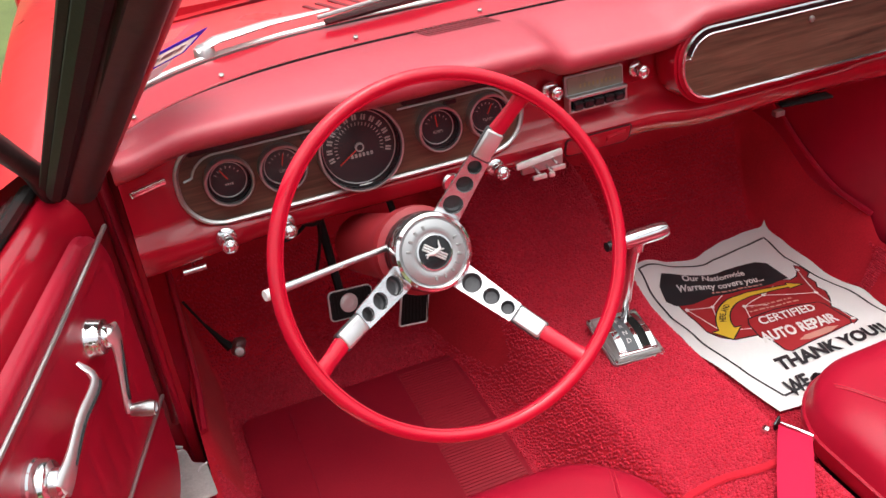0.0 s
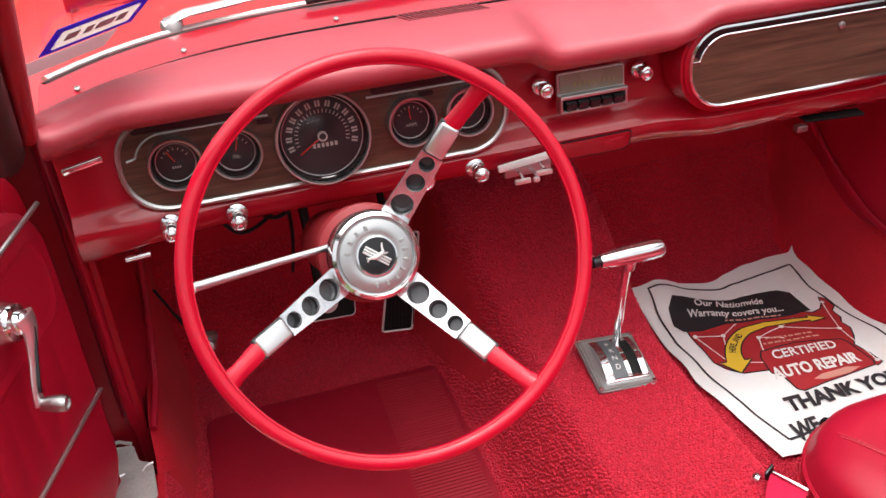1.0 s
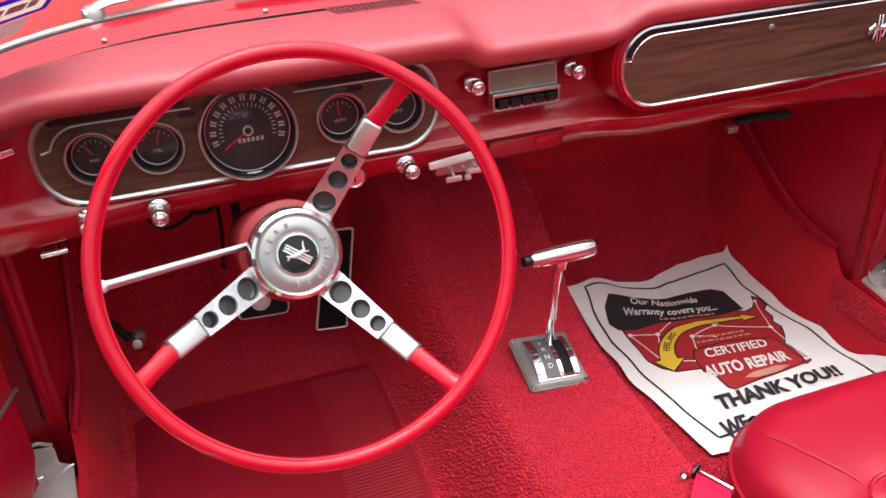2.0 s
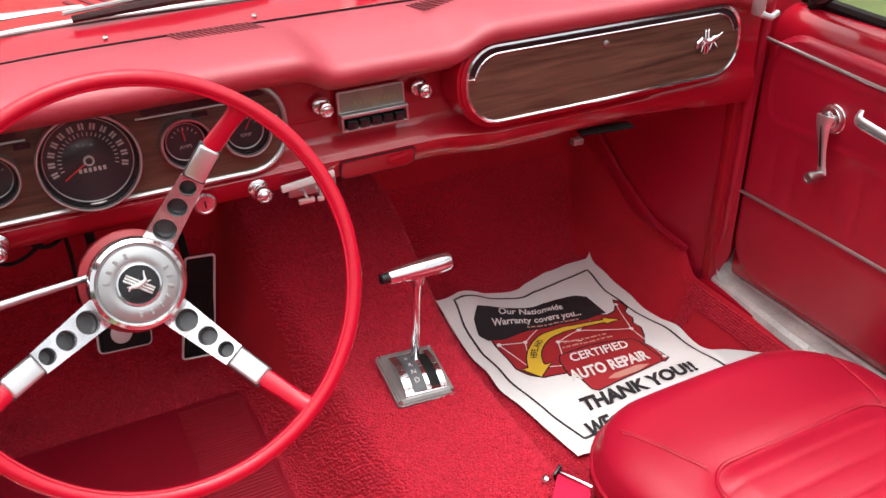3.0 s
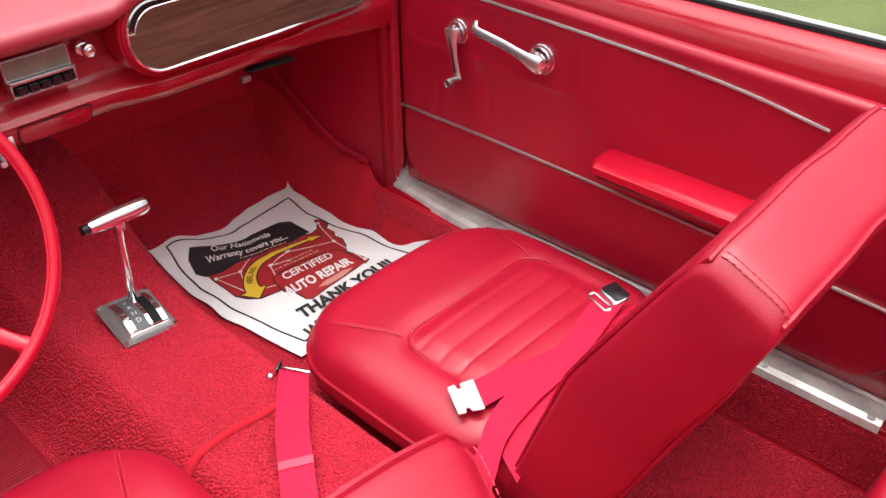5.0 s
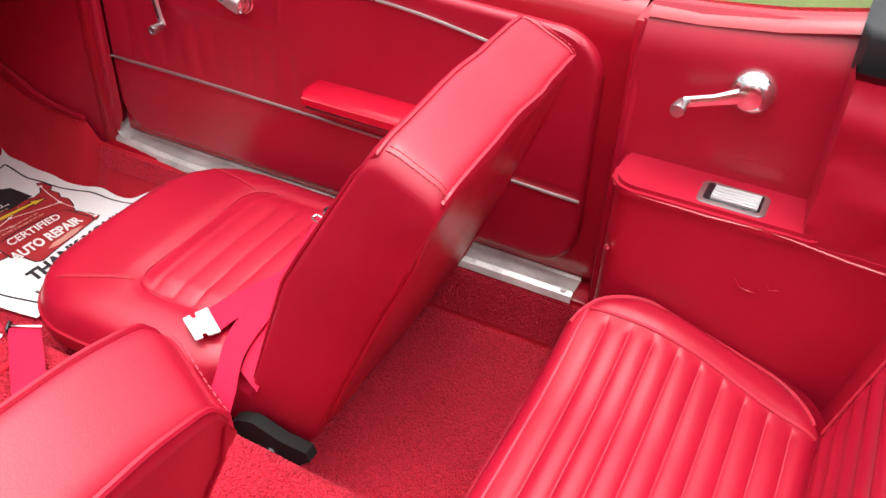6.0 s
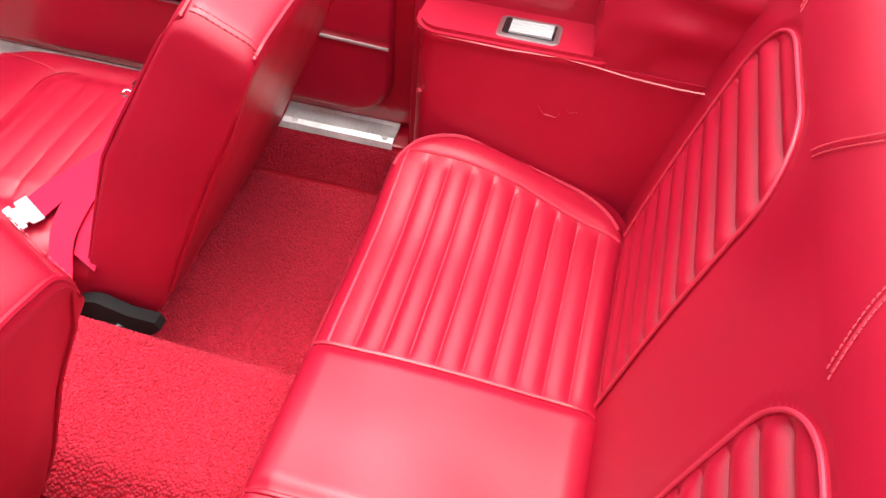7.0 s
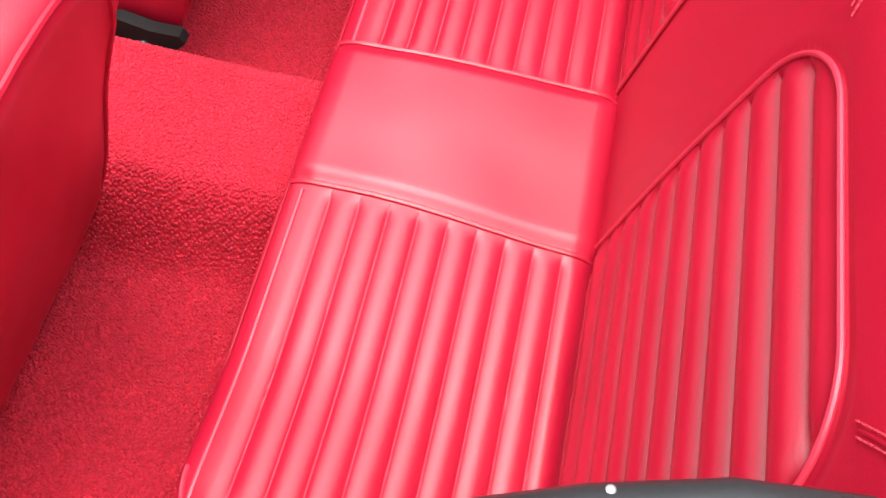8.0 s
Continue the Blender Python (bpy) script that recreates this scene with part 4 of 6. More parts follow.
def rear_mid(sx, y):
    """Half width of the plain middle section of the bench cushion; made lopsided to fit the camera's view."""
    return 0.112 + 0.024 * smooth(0.15, -0.18, y) if sx > 0 else 0.103 + 0.004 * smooth(0.15, -0.18, y)


def rear_top(x, y, inset):
    e = 0.035
    z = 0.498 + 0.030 * smooth(0.30, 0.53, abs(x)) * (1 - smooth(0.12, -0.15, y)) - 0.044 * smooth(0.12, -0.19, y)
    if inset < e:
        z -= e * (1 - math.sqrt(max(0, 1 - (1 - inset / e) ** 2))) * 0.75
    hm = rear_mid(x, y)
    k = min(abs(x) - hm, 0.484 - 0.13 * max(0.0, -y - 0.0) - abs(x), 0.176 - y)
    if k > 0:
        z += -0.004 + pleat(y - 0.178, 0.0345, 0.0062, 0.6) * smooth(0.0, 0.022, k)
    elif k > -0.02:
        z -= 0.004 * (1 + k / 0.02)
    if abs(x) < hm:
        z += 0.005 * smooth(hm, hm - 0.018, abs(x)) + 0.003 * noise.noise(Vector((x * 9, y * 9, 3)))
    return z


def rear_seat():
    s = thing("rear_seat", "red vinyl rear bench with pleated panels and plain middle section", "car seat", (0, -1.1, 0.28))
    m = pose(0, -1.035 + REAR_S, 0)
    part("cushion", pillow(REAR_W, REAR_D, REAR_R, lambda x, y, k: rear_top(x, y + REAR_S, k), [(0.004, 0.455), (0.002, 0.42), (-0.01, 0.36), (-0.03, 0.27)], 200, 250, m), VINYL, s)

    def on_top(pts):
        return [m @ Vector((x, y - REAR_S, rear_top(x, y, max(rr_dist(x, y - REAR_S, REAR_W, REAR_D, REAR_R), 0)) + 0.001)) for x, y in pts]
    for sx in (-1, 1):
        part("seam", tube(on_top([(sx * rear_mid(sx, 0.194 - 0.365 * i / 30), 0.194 - 0.365 * i / 30) for i in range(31)]), 0.0035, 6), VINYL, s)
        part("piping", tube(on_top([(sx * (0.114 + 0.371 * i / 30), 0.178) for i in range(31)] + [(sx * (0.486 - 0.13 * max(0.0, 0.34 * i / 30 - 0.176)), 0.176 - 0.34 * i / 30) for i in range(31)]), 0.0026, 6), PIPING, s)
        for j in range(1, 10):
            y = 0.178 - 0.0345 * j
            a, c = rear_mid(sx, y) + 0.006, 0.478 - 0.13 * max(0.0, -y)
            part("pleat_seam", tube(on_top([(sx * (a + (c - a) * i / 40), y) for i in range(41)]), 0.0008, 5), THREAD, s)
    rim = [(x, y) for x, y in rrect(REAR_W - 0.018, REAR_D - 0.018, REAR_R - 0.009, 12) if y > -0.175]
    for sx in (-1, 1):
        side = sorted([q for q in rim if q[0] * sx > 0.15], key=lambda q: math.atan2(q[1] + 0.05, abs(q[0]) - 0.30))
        part("edge_piping", tube([p + Vector((0, 0, 0.001)) for p in on_top([(x, y + REAR_S) for x, y in side])], 0.0026, 6), PIPING, s)
    part("front_cording", tube([m @ Vector((x * 1.004, y * 1.004, 0.468)) for x, y in rrect(REAR_W, REAR_D, REAR_R, 12)[:26]], 0.004, 6), VINYL, s)
    foot, head = Vector((0, -1.200, 0.42)), Vector((0, -1.318, 0.885))
    upw = (head - foot).normalized()
    out = Vector((0, upw.z, -upw.y))
    H = (head - foot).length
    BX, CR, OX, CO = {-1: 0.088, 1: 0.158}, 0.09, 0.475, 0.11

    def back(x, t, lift=0.0):
        d = 0.006 * math.sin(math.pi * t)
        tt = t * H
        top = H - 0.012 - tt
        ax = abs(x) - BX[1 if x > 0 else -1]
        k = min(ax, OX - abs(x), top)
        if ax < CR and top < CR:
            k = CR - math.hypot(CR - ax, CR - top)
        elif OX - abs(x) < CO and top < CO:
            k = CO - math.hypot(CO - OX + abs(x), CO - top)
        if k > 0:
            d += 0.005 * smooth(0, 0.025, k) + (pleat(tt - 0.021, 0.041, 0.013, 0.62) * smooth(0.0, 0.016, k) if tt < 0.4515 else 0.0)
        elif k > -0.015:
            d -= 0.003 * (1 + k / 0.015) * smooth(0.0, -0.003, k)
        z = foot + upw * tt + out * (d + lift)
        return Vector((x, z.y, z.z))
    part("backrest", grid(lambda u, v: back(-0.57 + 1.14 * u, v), 220, 300), VINYL, s, sharp=60)
    for sx in (-1, 1):
        bx = BX[sx]
        pts = [(bx, i / 20 * (H - 0.012 - CR) / H) for i in range(21)]
        pts += [(bx + CR - CR * math.cos(radians(a)), (H - 0.012 - CR + CR * math.sin(radians(a))) / H) for a in range(5, 91, 5)]
        pts += [(bx + CR + (OX - CO - bx - CR) * i / 10, (H - 0.012) / H) for i in range(1, 11)]
        pts += [(OX - CO + CO * math.sin(radians(a)), (H - 0.012 - CO + CO * math.cos(radians(a))) / H) for a in range(5, 91, 5)]
        pts += [(OX, (H - 0.012 - CO) / H * (1 - i / 12)) for i in range(1, 12)]
        part("piping", tube([back(sx * x, t, 0.0012) for x, t in pts], 0.0026, 8), PIPING, s)
        for j in range(1, 11):
            tt = 0.021 + 0.041 * j
            a, c = bx + 0.014 + 0.020 * smooth(0.39, 0.43, tt), OX - 0.012 - 0.05 * smooth(0.35, 0.43, tt)
            part("pleat_seam", tube([back(sx * (a + (c - a) * i / 24), tt / H, 0.0006) for i in range(25)], 0.0008, 5), THREAD, s)

    def cover(x, a):
        """Top roll and the cover behind it; a: metres past the backrest's head."""
        y, z = -0.27 * a - 1.5 * a * a, 0.96 * a - 2.1 * a * a
        return Vector((x, head.y + y, head.z + z - 0.001 + 0.003 * smooth(0.0, 0.08, a) * noise.noise(Vector((x * 5, a * 8, 7)))))
    c = part("top_cover", grid(lambda u, v: cover(-0.60 + 1.2 * u, 0.34 * v), 60, 40), VINYL, s)
    for x0, x1, x2, xm in ((0.128, 0.082, 0.045, 0.026), (0.425, 0.470, 0.515, 0.0)):
        for sx in (-1, 1):
            line = spline([(xm + sx * x0, 0.002, 0), (xm + sx * x1, 0.08, 0), (xm + sx * x2, 0.20, 0), (xm + sx * x2, 0.33, 0)], 12)
            for off in (-0.005, 0.005):
                part("stitching", stitched([cover(p.x + off, p.y) for p in line], Vector((0, 0.0014, 0.0014)), 0.0055, 0.0042, 0.0008), THREAD, c)
            part("seam", tube([cover(p.x, p.y) + Vector((0, 0.0005, 0.0005)) for p in line], 0.0014, 5), VINYL, c)


rear_seat()


# ---- steering wheel ----
WHEEL = facing((-0.337, -0.059, 0.845), (0.011, -0.898, 0.440))
HUB = WHEEL @ Matrix.Translation((-0.006, 0.003, -0.0))


def holed_strip(cells, thick, m):
    """A flat bar along local x, cell by cell: (x0, x1, half width at x0 and x1, radius of the hole or 0)."""
    b = bmesh.new()
    n = 16

    def square(x0, x1, h0, h1):
        pts = []
        cx = (x0 + x1) / 2
        for i in range(n):
            a = 2 * math.pi * i / n
            c, s = math.cos(a), math.sin(a)
            k = 1 / max(abs(c), abs(s))
            x = cx + c * k * (x1 - x0) / 2
            h = h0 + (h1 - h0) * (x - x0) / (x1 - x0)
            pts.append((x, s * k * h))
        return pts
    for x0, x1, h0, h1, r in cells:
        sq = square(x0, x1, h0, h1)
        ci = [((x0 + x1) / 2 + r * math.cos(2 * math.pi * i / n), r * math.sin(2 * math.pi * i / n)) for i in range(n)]
        tops = [[b.verts.new((x, y, z)) for x, y in sq] for z in (0, -thick)]
        if r:
            rim = [[b.verts.new((x + (x - (x0 + x1) / 2) * k, y + y * k, z)) for x, y in ci] for z, k in ((0, 0.06), (-0.0012, 0), (-thick, 0))]
            for i in range(n):
                j = (i + 1) % n
                b.faces.new((tops[0][i], tops[0][j], rim[0][j], rim[0][i]))
                b.faces.new((rim[0][i], rim[0][j], rim[1][j], rim[1][i]))
                b.faces.new((rim[1][i], rim[1][j], rim[2][j], rim[2][i]))
                b.faces.new((tops[1][j], tops[1][i], rim[2][i], rim[2][j]))
        else:
            b.faces.new(tops[0])
            b.faces.new(tops[1][::-1])
        for i in range(n):
            j = (i + 1) % n
            b.faces.new((tops[1][i], tops[1][j], tops[0][j], tops[0][i]))
    b.transform(m)
    return b


def steering_wheel():
    w = thing("steering_wheel", "thin-rimmed red steering wheel with drilled chrome spokes", "steering wheel", (-0.335, -0.02, 0.82))
    R = 0.191
    ring = [WHEEL @ Vector((R * math.cos(a), R * math.sin(a), 0)) for a in (2 * math.pi * i / 128 for i in range(128))]
    rim = part("rim", tube(ring, 0.0079, 16, closed=True), PLASTIC, w)
    nz = WHEEL.to_3x3() @ Vector((0, 0, 1))
    groove = [WHEEL @ Vector(((R - 0.0070) * math.cos(a), (R - 0.0070) * math.sin(a), 0.0040)) for a in (2 * math.pi * i / 128 for i in range(128))]
    part("rim_groove", tube(groove, 0.0014, 5, closed=True), PLASTIC, rim)
    for deg in (51, 204, -53):
        q = HUB @ Matrix.Rotation(radians(deg), 4, "Z") @ Matrix.Translation((0.034, 0, -0.077)) @ Matrix.Rotation(radians(-25.5), 4, "Y")
        cells = [(0.0, 0.012, 0.0155, 0.0155, 0), (0.012, 0.041, 0.0155, 0.0142, 0.0112), (0.041, 0.066, 0.0142, 0.0130, 0.0094), (0.066, 0.0865, 0.0130, 0.0120, 0.0078)]
        sp = part("spoke", holed_strip(cells, 0.004, q), SPOKE, w)
        part("block_seam", box((0.0385, 0.0228, 0.008), q @ Matrix.Translation((0.1058, 0, -0.0005)), 0.002, 2), CUP, sp)
        part("spoke_block", box((0.035, 0.0205, 0.012), q @ Matrix.Translation((0.1060, 0, 0.0005)), 0.003, 3), CHROMEFLAT, sp)
        for x, r in ((0.0265, 0.0112), (0.0535, 0.0094), (0.0765, 0.0078)):
            part("hole_cup", lathe([(r + 0.0008, -0.0036), (r + 0.0002, -0.010), (r * 0.8, -0.012), (0, -0.012)], q @ Matrix.Translation((x, 0, 0)), 20), CUP, sp, "dark cup behind the spoke hole")
        a = q @ Vector((0.118, 0, -0.001))
        end = WHEEL @ Matrix.Rotation(radians(deg), 4, "Z") @ Vector((0.190, 0, -0.001))
        pts = [a.lerp(end, i / 6) for i in range(7)]
        part("spoke_end", tube(pts, [0.0100, 0.0096, 0.0092, 0.0088, 0.0086, 0.0095, 0.012], 10, flat=0.62, up=nz), PLASTIC, sp)
    # hub: chrome ring, satin disc, dark middle with a bright emblem
    H = HUB @ Matrix.Translation((0, 0, -0.053))
    hub = part("hub", lathe([(0.046, -0.035), (0.0462, -0.016), (0.0445, -0.010), (0.041, -0.008), (0.0385, -0.0105), (0.0375, -0.013)], H, 56), CHROME, w)
    part("hub_disc", lathe([(0.0378, -0.0125), (0.037, -0.0108), (0.030, -0.0092), (0.0228, -0.0088), (0.0215, -0.0095)], H, 56), SATINHUB, hub, "satin metal ring with raised bars")
    part("hub_ring", lathe([(0.0215, -0.0095), (0.0208, -0.0065), (0.0192, -0.0062), (0.0185, -0.0095)], H, 48), CHROME, hub)
    part("hub_centre", lathe([(0.0187, -0.0092), (0.012, -0.0085), (0, -0.008)], H, 32), BLACKGLOSS, hub)
    E = H @ Matrix.Rotation(radians(-38), 4, "Z")
    e = box((0.030, 0.0022, 0.002), E @ pose(0, 0, -0.0068), 0.0006, 1)
    for dy in (-0.0028, 0.0028):
        box((0.030, 0.0022, 0.002), E @ pose(0, dy, -0.0068), 0.0006, 1, e)
    tube([E @ Vector(p) for p in ((-0.006, -0.010, -0.0060), (-0.006, -0.006, -0.0055), (-0.002, -0.003, -0.0050), (0.002, 0.003, -0.0050), (0.003, 0.007, -0.0054), (0.0, 0.010, -0.0056), (-0.002, 0.014, -0.0062))], [0.0008, 0.0013, 0.0024, 0.0024, 0.0016, 0.0010, 0.0006], 8, bm=e)
    for a, c in (((-0.003, -0.004), (-0.009, -0.007)), ((0.002, 0.003), (0.008, 0.008))):
        tube([E @ Vector((*a, -0.0052)), E @ Vector((*c, -0.0060))], [0.0010, 0.0007], 6, bm=e)
    part("emblem", e, PALEEDGE, hub, "bright metal emblem")
    for a in (165, 143, 122, 101, 260, 281, 302, 322, 342, 2, 20):
        q = H @ Matrix.Rotation(radians(a), 4, "Z") @ pose(0.0298, 0, -0.0087)
        part("raised_bar", box((0.0055, 0.0032, 0.0010), q, 0.0004, 1), DULL, hub)
    part("hub_shroud", lathe([(0.0455, -0.03), (0.047, -0.04), (0.044, -0.055), (0.046, -0.062), (0.043, -0.075)], H, 40), BLACKGLOSS, w, "black hub shroud")
    col = part("column", lathe([(0.044, -0.112), (0.053, -0.116), (0.054, -0.128), (0.053, -0.150), (0.049, -0.160), (0.045, -0.22), (0.045, -0.42)], HUB, 36), COLUMN, w, "dull red steering column")
    lev = part("indicator_lever", tube([(-0.375, 0.045, 0.815), (-0.44, 0.03, 0.818), (-0.525, 0.005, 0.824)], [0.0035, 0.004, 0.005], 10), SATIN, col, "thin metal indicator lever")
    part("lever_tip", tube([(-0.524, 0.0053, 0.824), (-0.536, 0.001, 0.825)], 0.0062, 10), INKWHITE, lev)
    return w


steering_wheel()


# ---- instruments and controls on the dashboard ----
GAUGES = facing((-0.3505, 0.246, 0.8525), (0.0, -0.985, 0.12))


def outline_tube(pts, m, z, r, closed=True, bm=None):
    return tube([m @ Vector((x, y, z)) for x, y in pts], r, 6, closed=closed, bm=bm)


def gauge_cluster():
    g = thing("gauge_cluster", "woodgrain instrument panel with five round gauges and bright edging", "instrument panel", (-0.35, 0.25, 0.80))
    o = rrect(0.476, 0.110, [0.045, 0.045, 0.052, 0.052], 10)
    part("backing", plate(rrect(0.484, 0.118, [0.048, 0.048, 0.055, 0.055], 10), 0.02, GAUGES @ Matrix.Translation((0, 0, -0.026))), PAINT, g)
    part("wood_face", plate(o, 0.004, GAUGES @ Matrix.Translation((0, 0, -0.006)), 0.0), WOOD, g, "walnut woodgrain panel")
    part("outer_edging", outline_tube(o, GAUGES, 0.0, 0.0035), SATIN, g, "bright metal edging")
    inner = [p for p in rrect(0.44, 0.082, [0.035, 0.035, 0.04, 0.04], 10)]
    top = [p for p in inner if p[1] > 0.016]
    for sx in (-1, 1):
        half = [p for p in top if p[0] * sx > 0]
        half = [(sx * 0.060, 0.041)] + sorted(half, key=lambda p: p[0] * sx - p[1]) + [(sx * 0.220, 0.016), (sx * 0.229, 0.014)]
        part("inner_edging", outline_tube(half, GAUGES @ Matrix.Translation((0, -0.004, 0)), -0.001, 0.0016, False), SATIN, g)
        part("dark_band", plate(rrect(0.150, 0.012, 0.004, 6), 0.001, GAUGES @ Matrix.Translation((sx * 0.142, 0.0455, -0.0022))), BLACKGLOSS, g)
    for x in (0.075, -0.125):
        part("warning_lamp", plate(rrect(0.018, 0.006, 0.001, 2), 0.002, GAUGES @ Matrix.Translation((x + 0.06, 0.030, -0.002))), BLACKGLOSS, g)
    for gx, r, face in ((-0.175, 0.0305, 0), (-0.105, 0.0305, 1), (0.0, 0.0575, 2), (0.112, 0.0305, 3), (0.186, 0.0305, 4)):
        m = GAUGES @ Matrix.Translation((gx, 0, 0.0135))
        bez = part("speedometer" if face == 2 else "gauge", lathe([(r + 0.001, -0.016), (r + 0.001, 0.000), (r - 0.0003, 0.0014), (r - 0.0018, 0.0012), (r - 0.0028, -0.001), (r - 0.003, -0.003)], m, 48), SATIN, g, "bright gauge bezel")
        part("housing", lathe([(r - 0.0028, -0.002), (r - 0.0035, -0.006), (r - 0.0050, -0.0148)], m, 40), BLACKGLOSS, bez)
        part("dial", lathe([(r - 0.004, -0.0148), (0, -0.0148)], m, 40), DIAL, bez, "black gauge face")
        R = r - 0.0075
        part("dial_ring", tube([m @ Vector((R * math.cos(a), R * math.sin(a), -0.0140)) for a in (2 * math.pi * i / 48 for i in range(48))], 0.0007, 5, closed=True), SATIN, bez)
        marks = bmesh.new()
        if face == 2:
            for i in range(13):
                a = radians(195 - 210 * i / 12)
                for off in (-0.0019, 0.0019):
                    box((0.0075, 0.0024, 0.0006), m @ Matrix.Rotation(a, 4, "Z") @ pose(0.0405, off, -0.0142), bm=marks)
            for i in range(25):
                a = radians(195 - 210 * i / 24)
                box((0.0045, 0.0010, 0.0006), m @ Matrix.Rotation(a, 4, "Z") @ pose(0.0315, 0, -0.0142), bm=marks)
            for i in range(6):
                box((0.0034, 0.0050, 0.0006), m @ pose(-0.0115 + i * 0.0054, -0.0115, -0.0142), bm=marks)
            part("needle", box((0.034, 0.0016, 0.0012), m @ Matrix.Rotation(radians(212), 4, "Z") @ pose(0.018, 0, -0.0122), 0.0003, 1), NEEDLE, bez)
            part("needle_cap", lathe([(0.0062, -0.014), (0.0062, -0.0105), (0.005, -0.0095), (0.0042, -0.0098), (0.0040, -0.0115)], m, 24), DIALWHITE, bez, "pale ring on the needle's hub")
            part("needle_hub", lathe([(0.0041, -0.0112), (0, -0.0112)], m, 20), DIAL, bez)
        else:
            for i in range(7):
                a = radians(150 - 120 * i / 6)
                box((0.0030, 0.0009, 0.0005), m @ Matrix.Rotation(a, 4, "Z") @ pose(0.0165, 0, -0.0142), bm=marks)
            if face == 0:
                for i in range(4):
                    box((0.0018, 0.0026, 0.0005), m @ pose(-0.0042 + i * 0.0028, -0.006, -0.0142), bm=marks)
            else:
                part("gauge_word", lettering(("", "OIL", "", "AMPS", "TEMP")[face], 0.0062, lambda x, y, m=m: m @ Vector((x, y - 0.0065, -0.0140))), DIALWHITE, bez)
            part("needle", box((0.016, 0.0012, 0.0010), m @ Matrix.Rotation(radians((120, 75, 0, 95, 60)[face]), 4, "Z") @ pose(0.009, 0, -0.0130), 0.0002, 1), NEEDLE, bez)
        part("markings", marks, DIALWHITE, bez)
        pane = part("glass", lathe([(r - 0.0042, 0.0), (0, 0.0012)], m, 32), GLASS, bez)
        pane.visible_shadow = False


gauge_cluster()


def knob(name, label, at, r=0.011, long=0.030, mat=None, tilt=(0, -1, 0.05)):
    k = thing(name, label, "knob", at, "dashboard knobs")
    m = facing(at, tilt)
    part("collar", lathe([(r * 1.25, 0), (r * 1.25, 0.003), (r * 1.0, 0.006), (r * 0.65, 0.007), (r * 0.62, 0.012)], m, 28), CHROME, k)
    part("shaft", lathe([(r * 0.5, 0.005), (r * 0.5, long * 0.62)], m, 16), CHROME, k)
    part("cap", lathe([(0, long * 0.5), (r * 0.72, long * 0.52), (r * 0.95, long * 0.62), (r, long * 0.8), (r * 0.93, long * 0.95), (r * 0.72, long), (r * 0.6, long * 0.985), (r * 0.5, long * 1.03), (r * 0.25, long * 1.07), (0, long * 1.08)], m, 28), mat or CHROME, k)
    return k


for at in ((-0.059, 0.262, 0.860), (0.082, 0.262, 0.860)):
    knob("radio_knob", "ribbed chrome radio knob on the dashboard", at, 0.0098, 0.026)
knob("control_knob", "chrome pull knob below the gauges", (-0.5466, 0.229, 0.783), 0.0105, 0.034)
knob("control_knob", "chrome pull knob below the gauges", (-0.4686, 0.236, 0.777), 0.0105, 0.034)
knob("control_knob", "chrome control knob with marked collar", (-0.1582, 0.248, 0.771), 0.0105, 0.034)


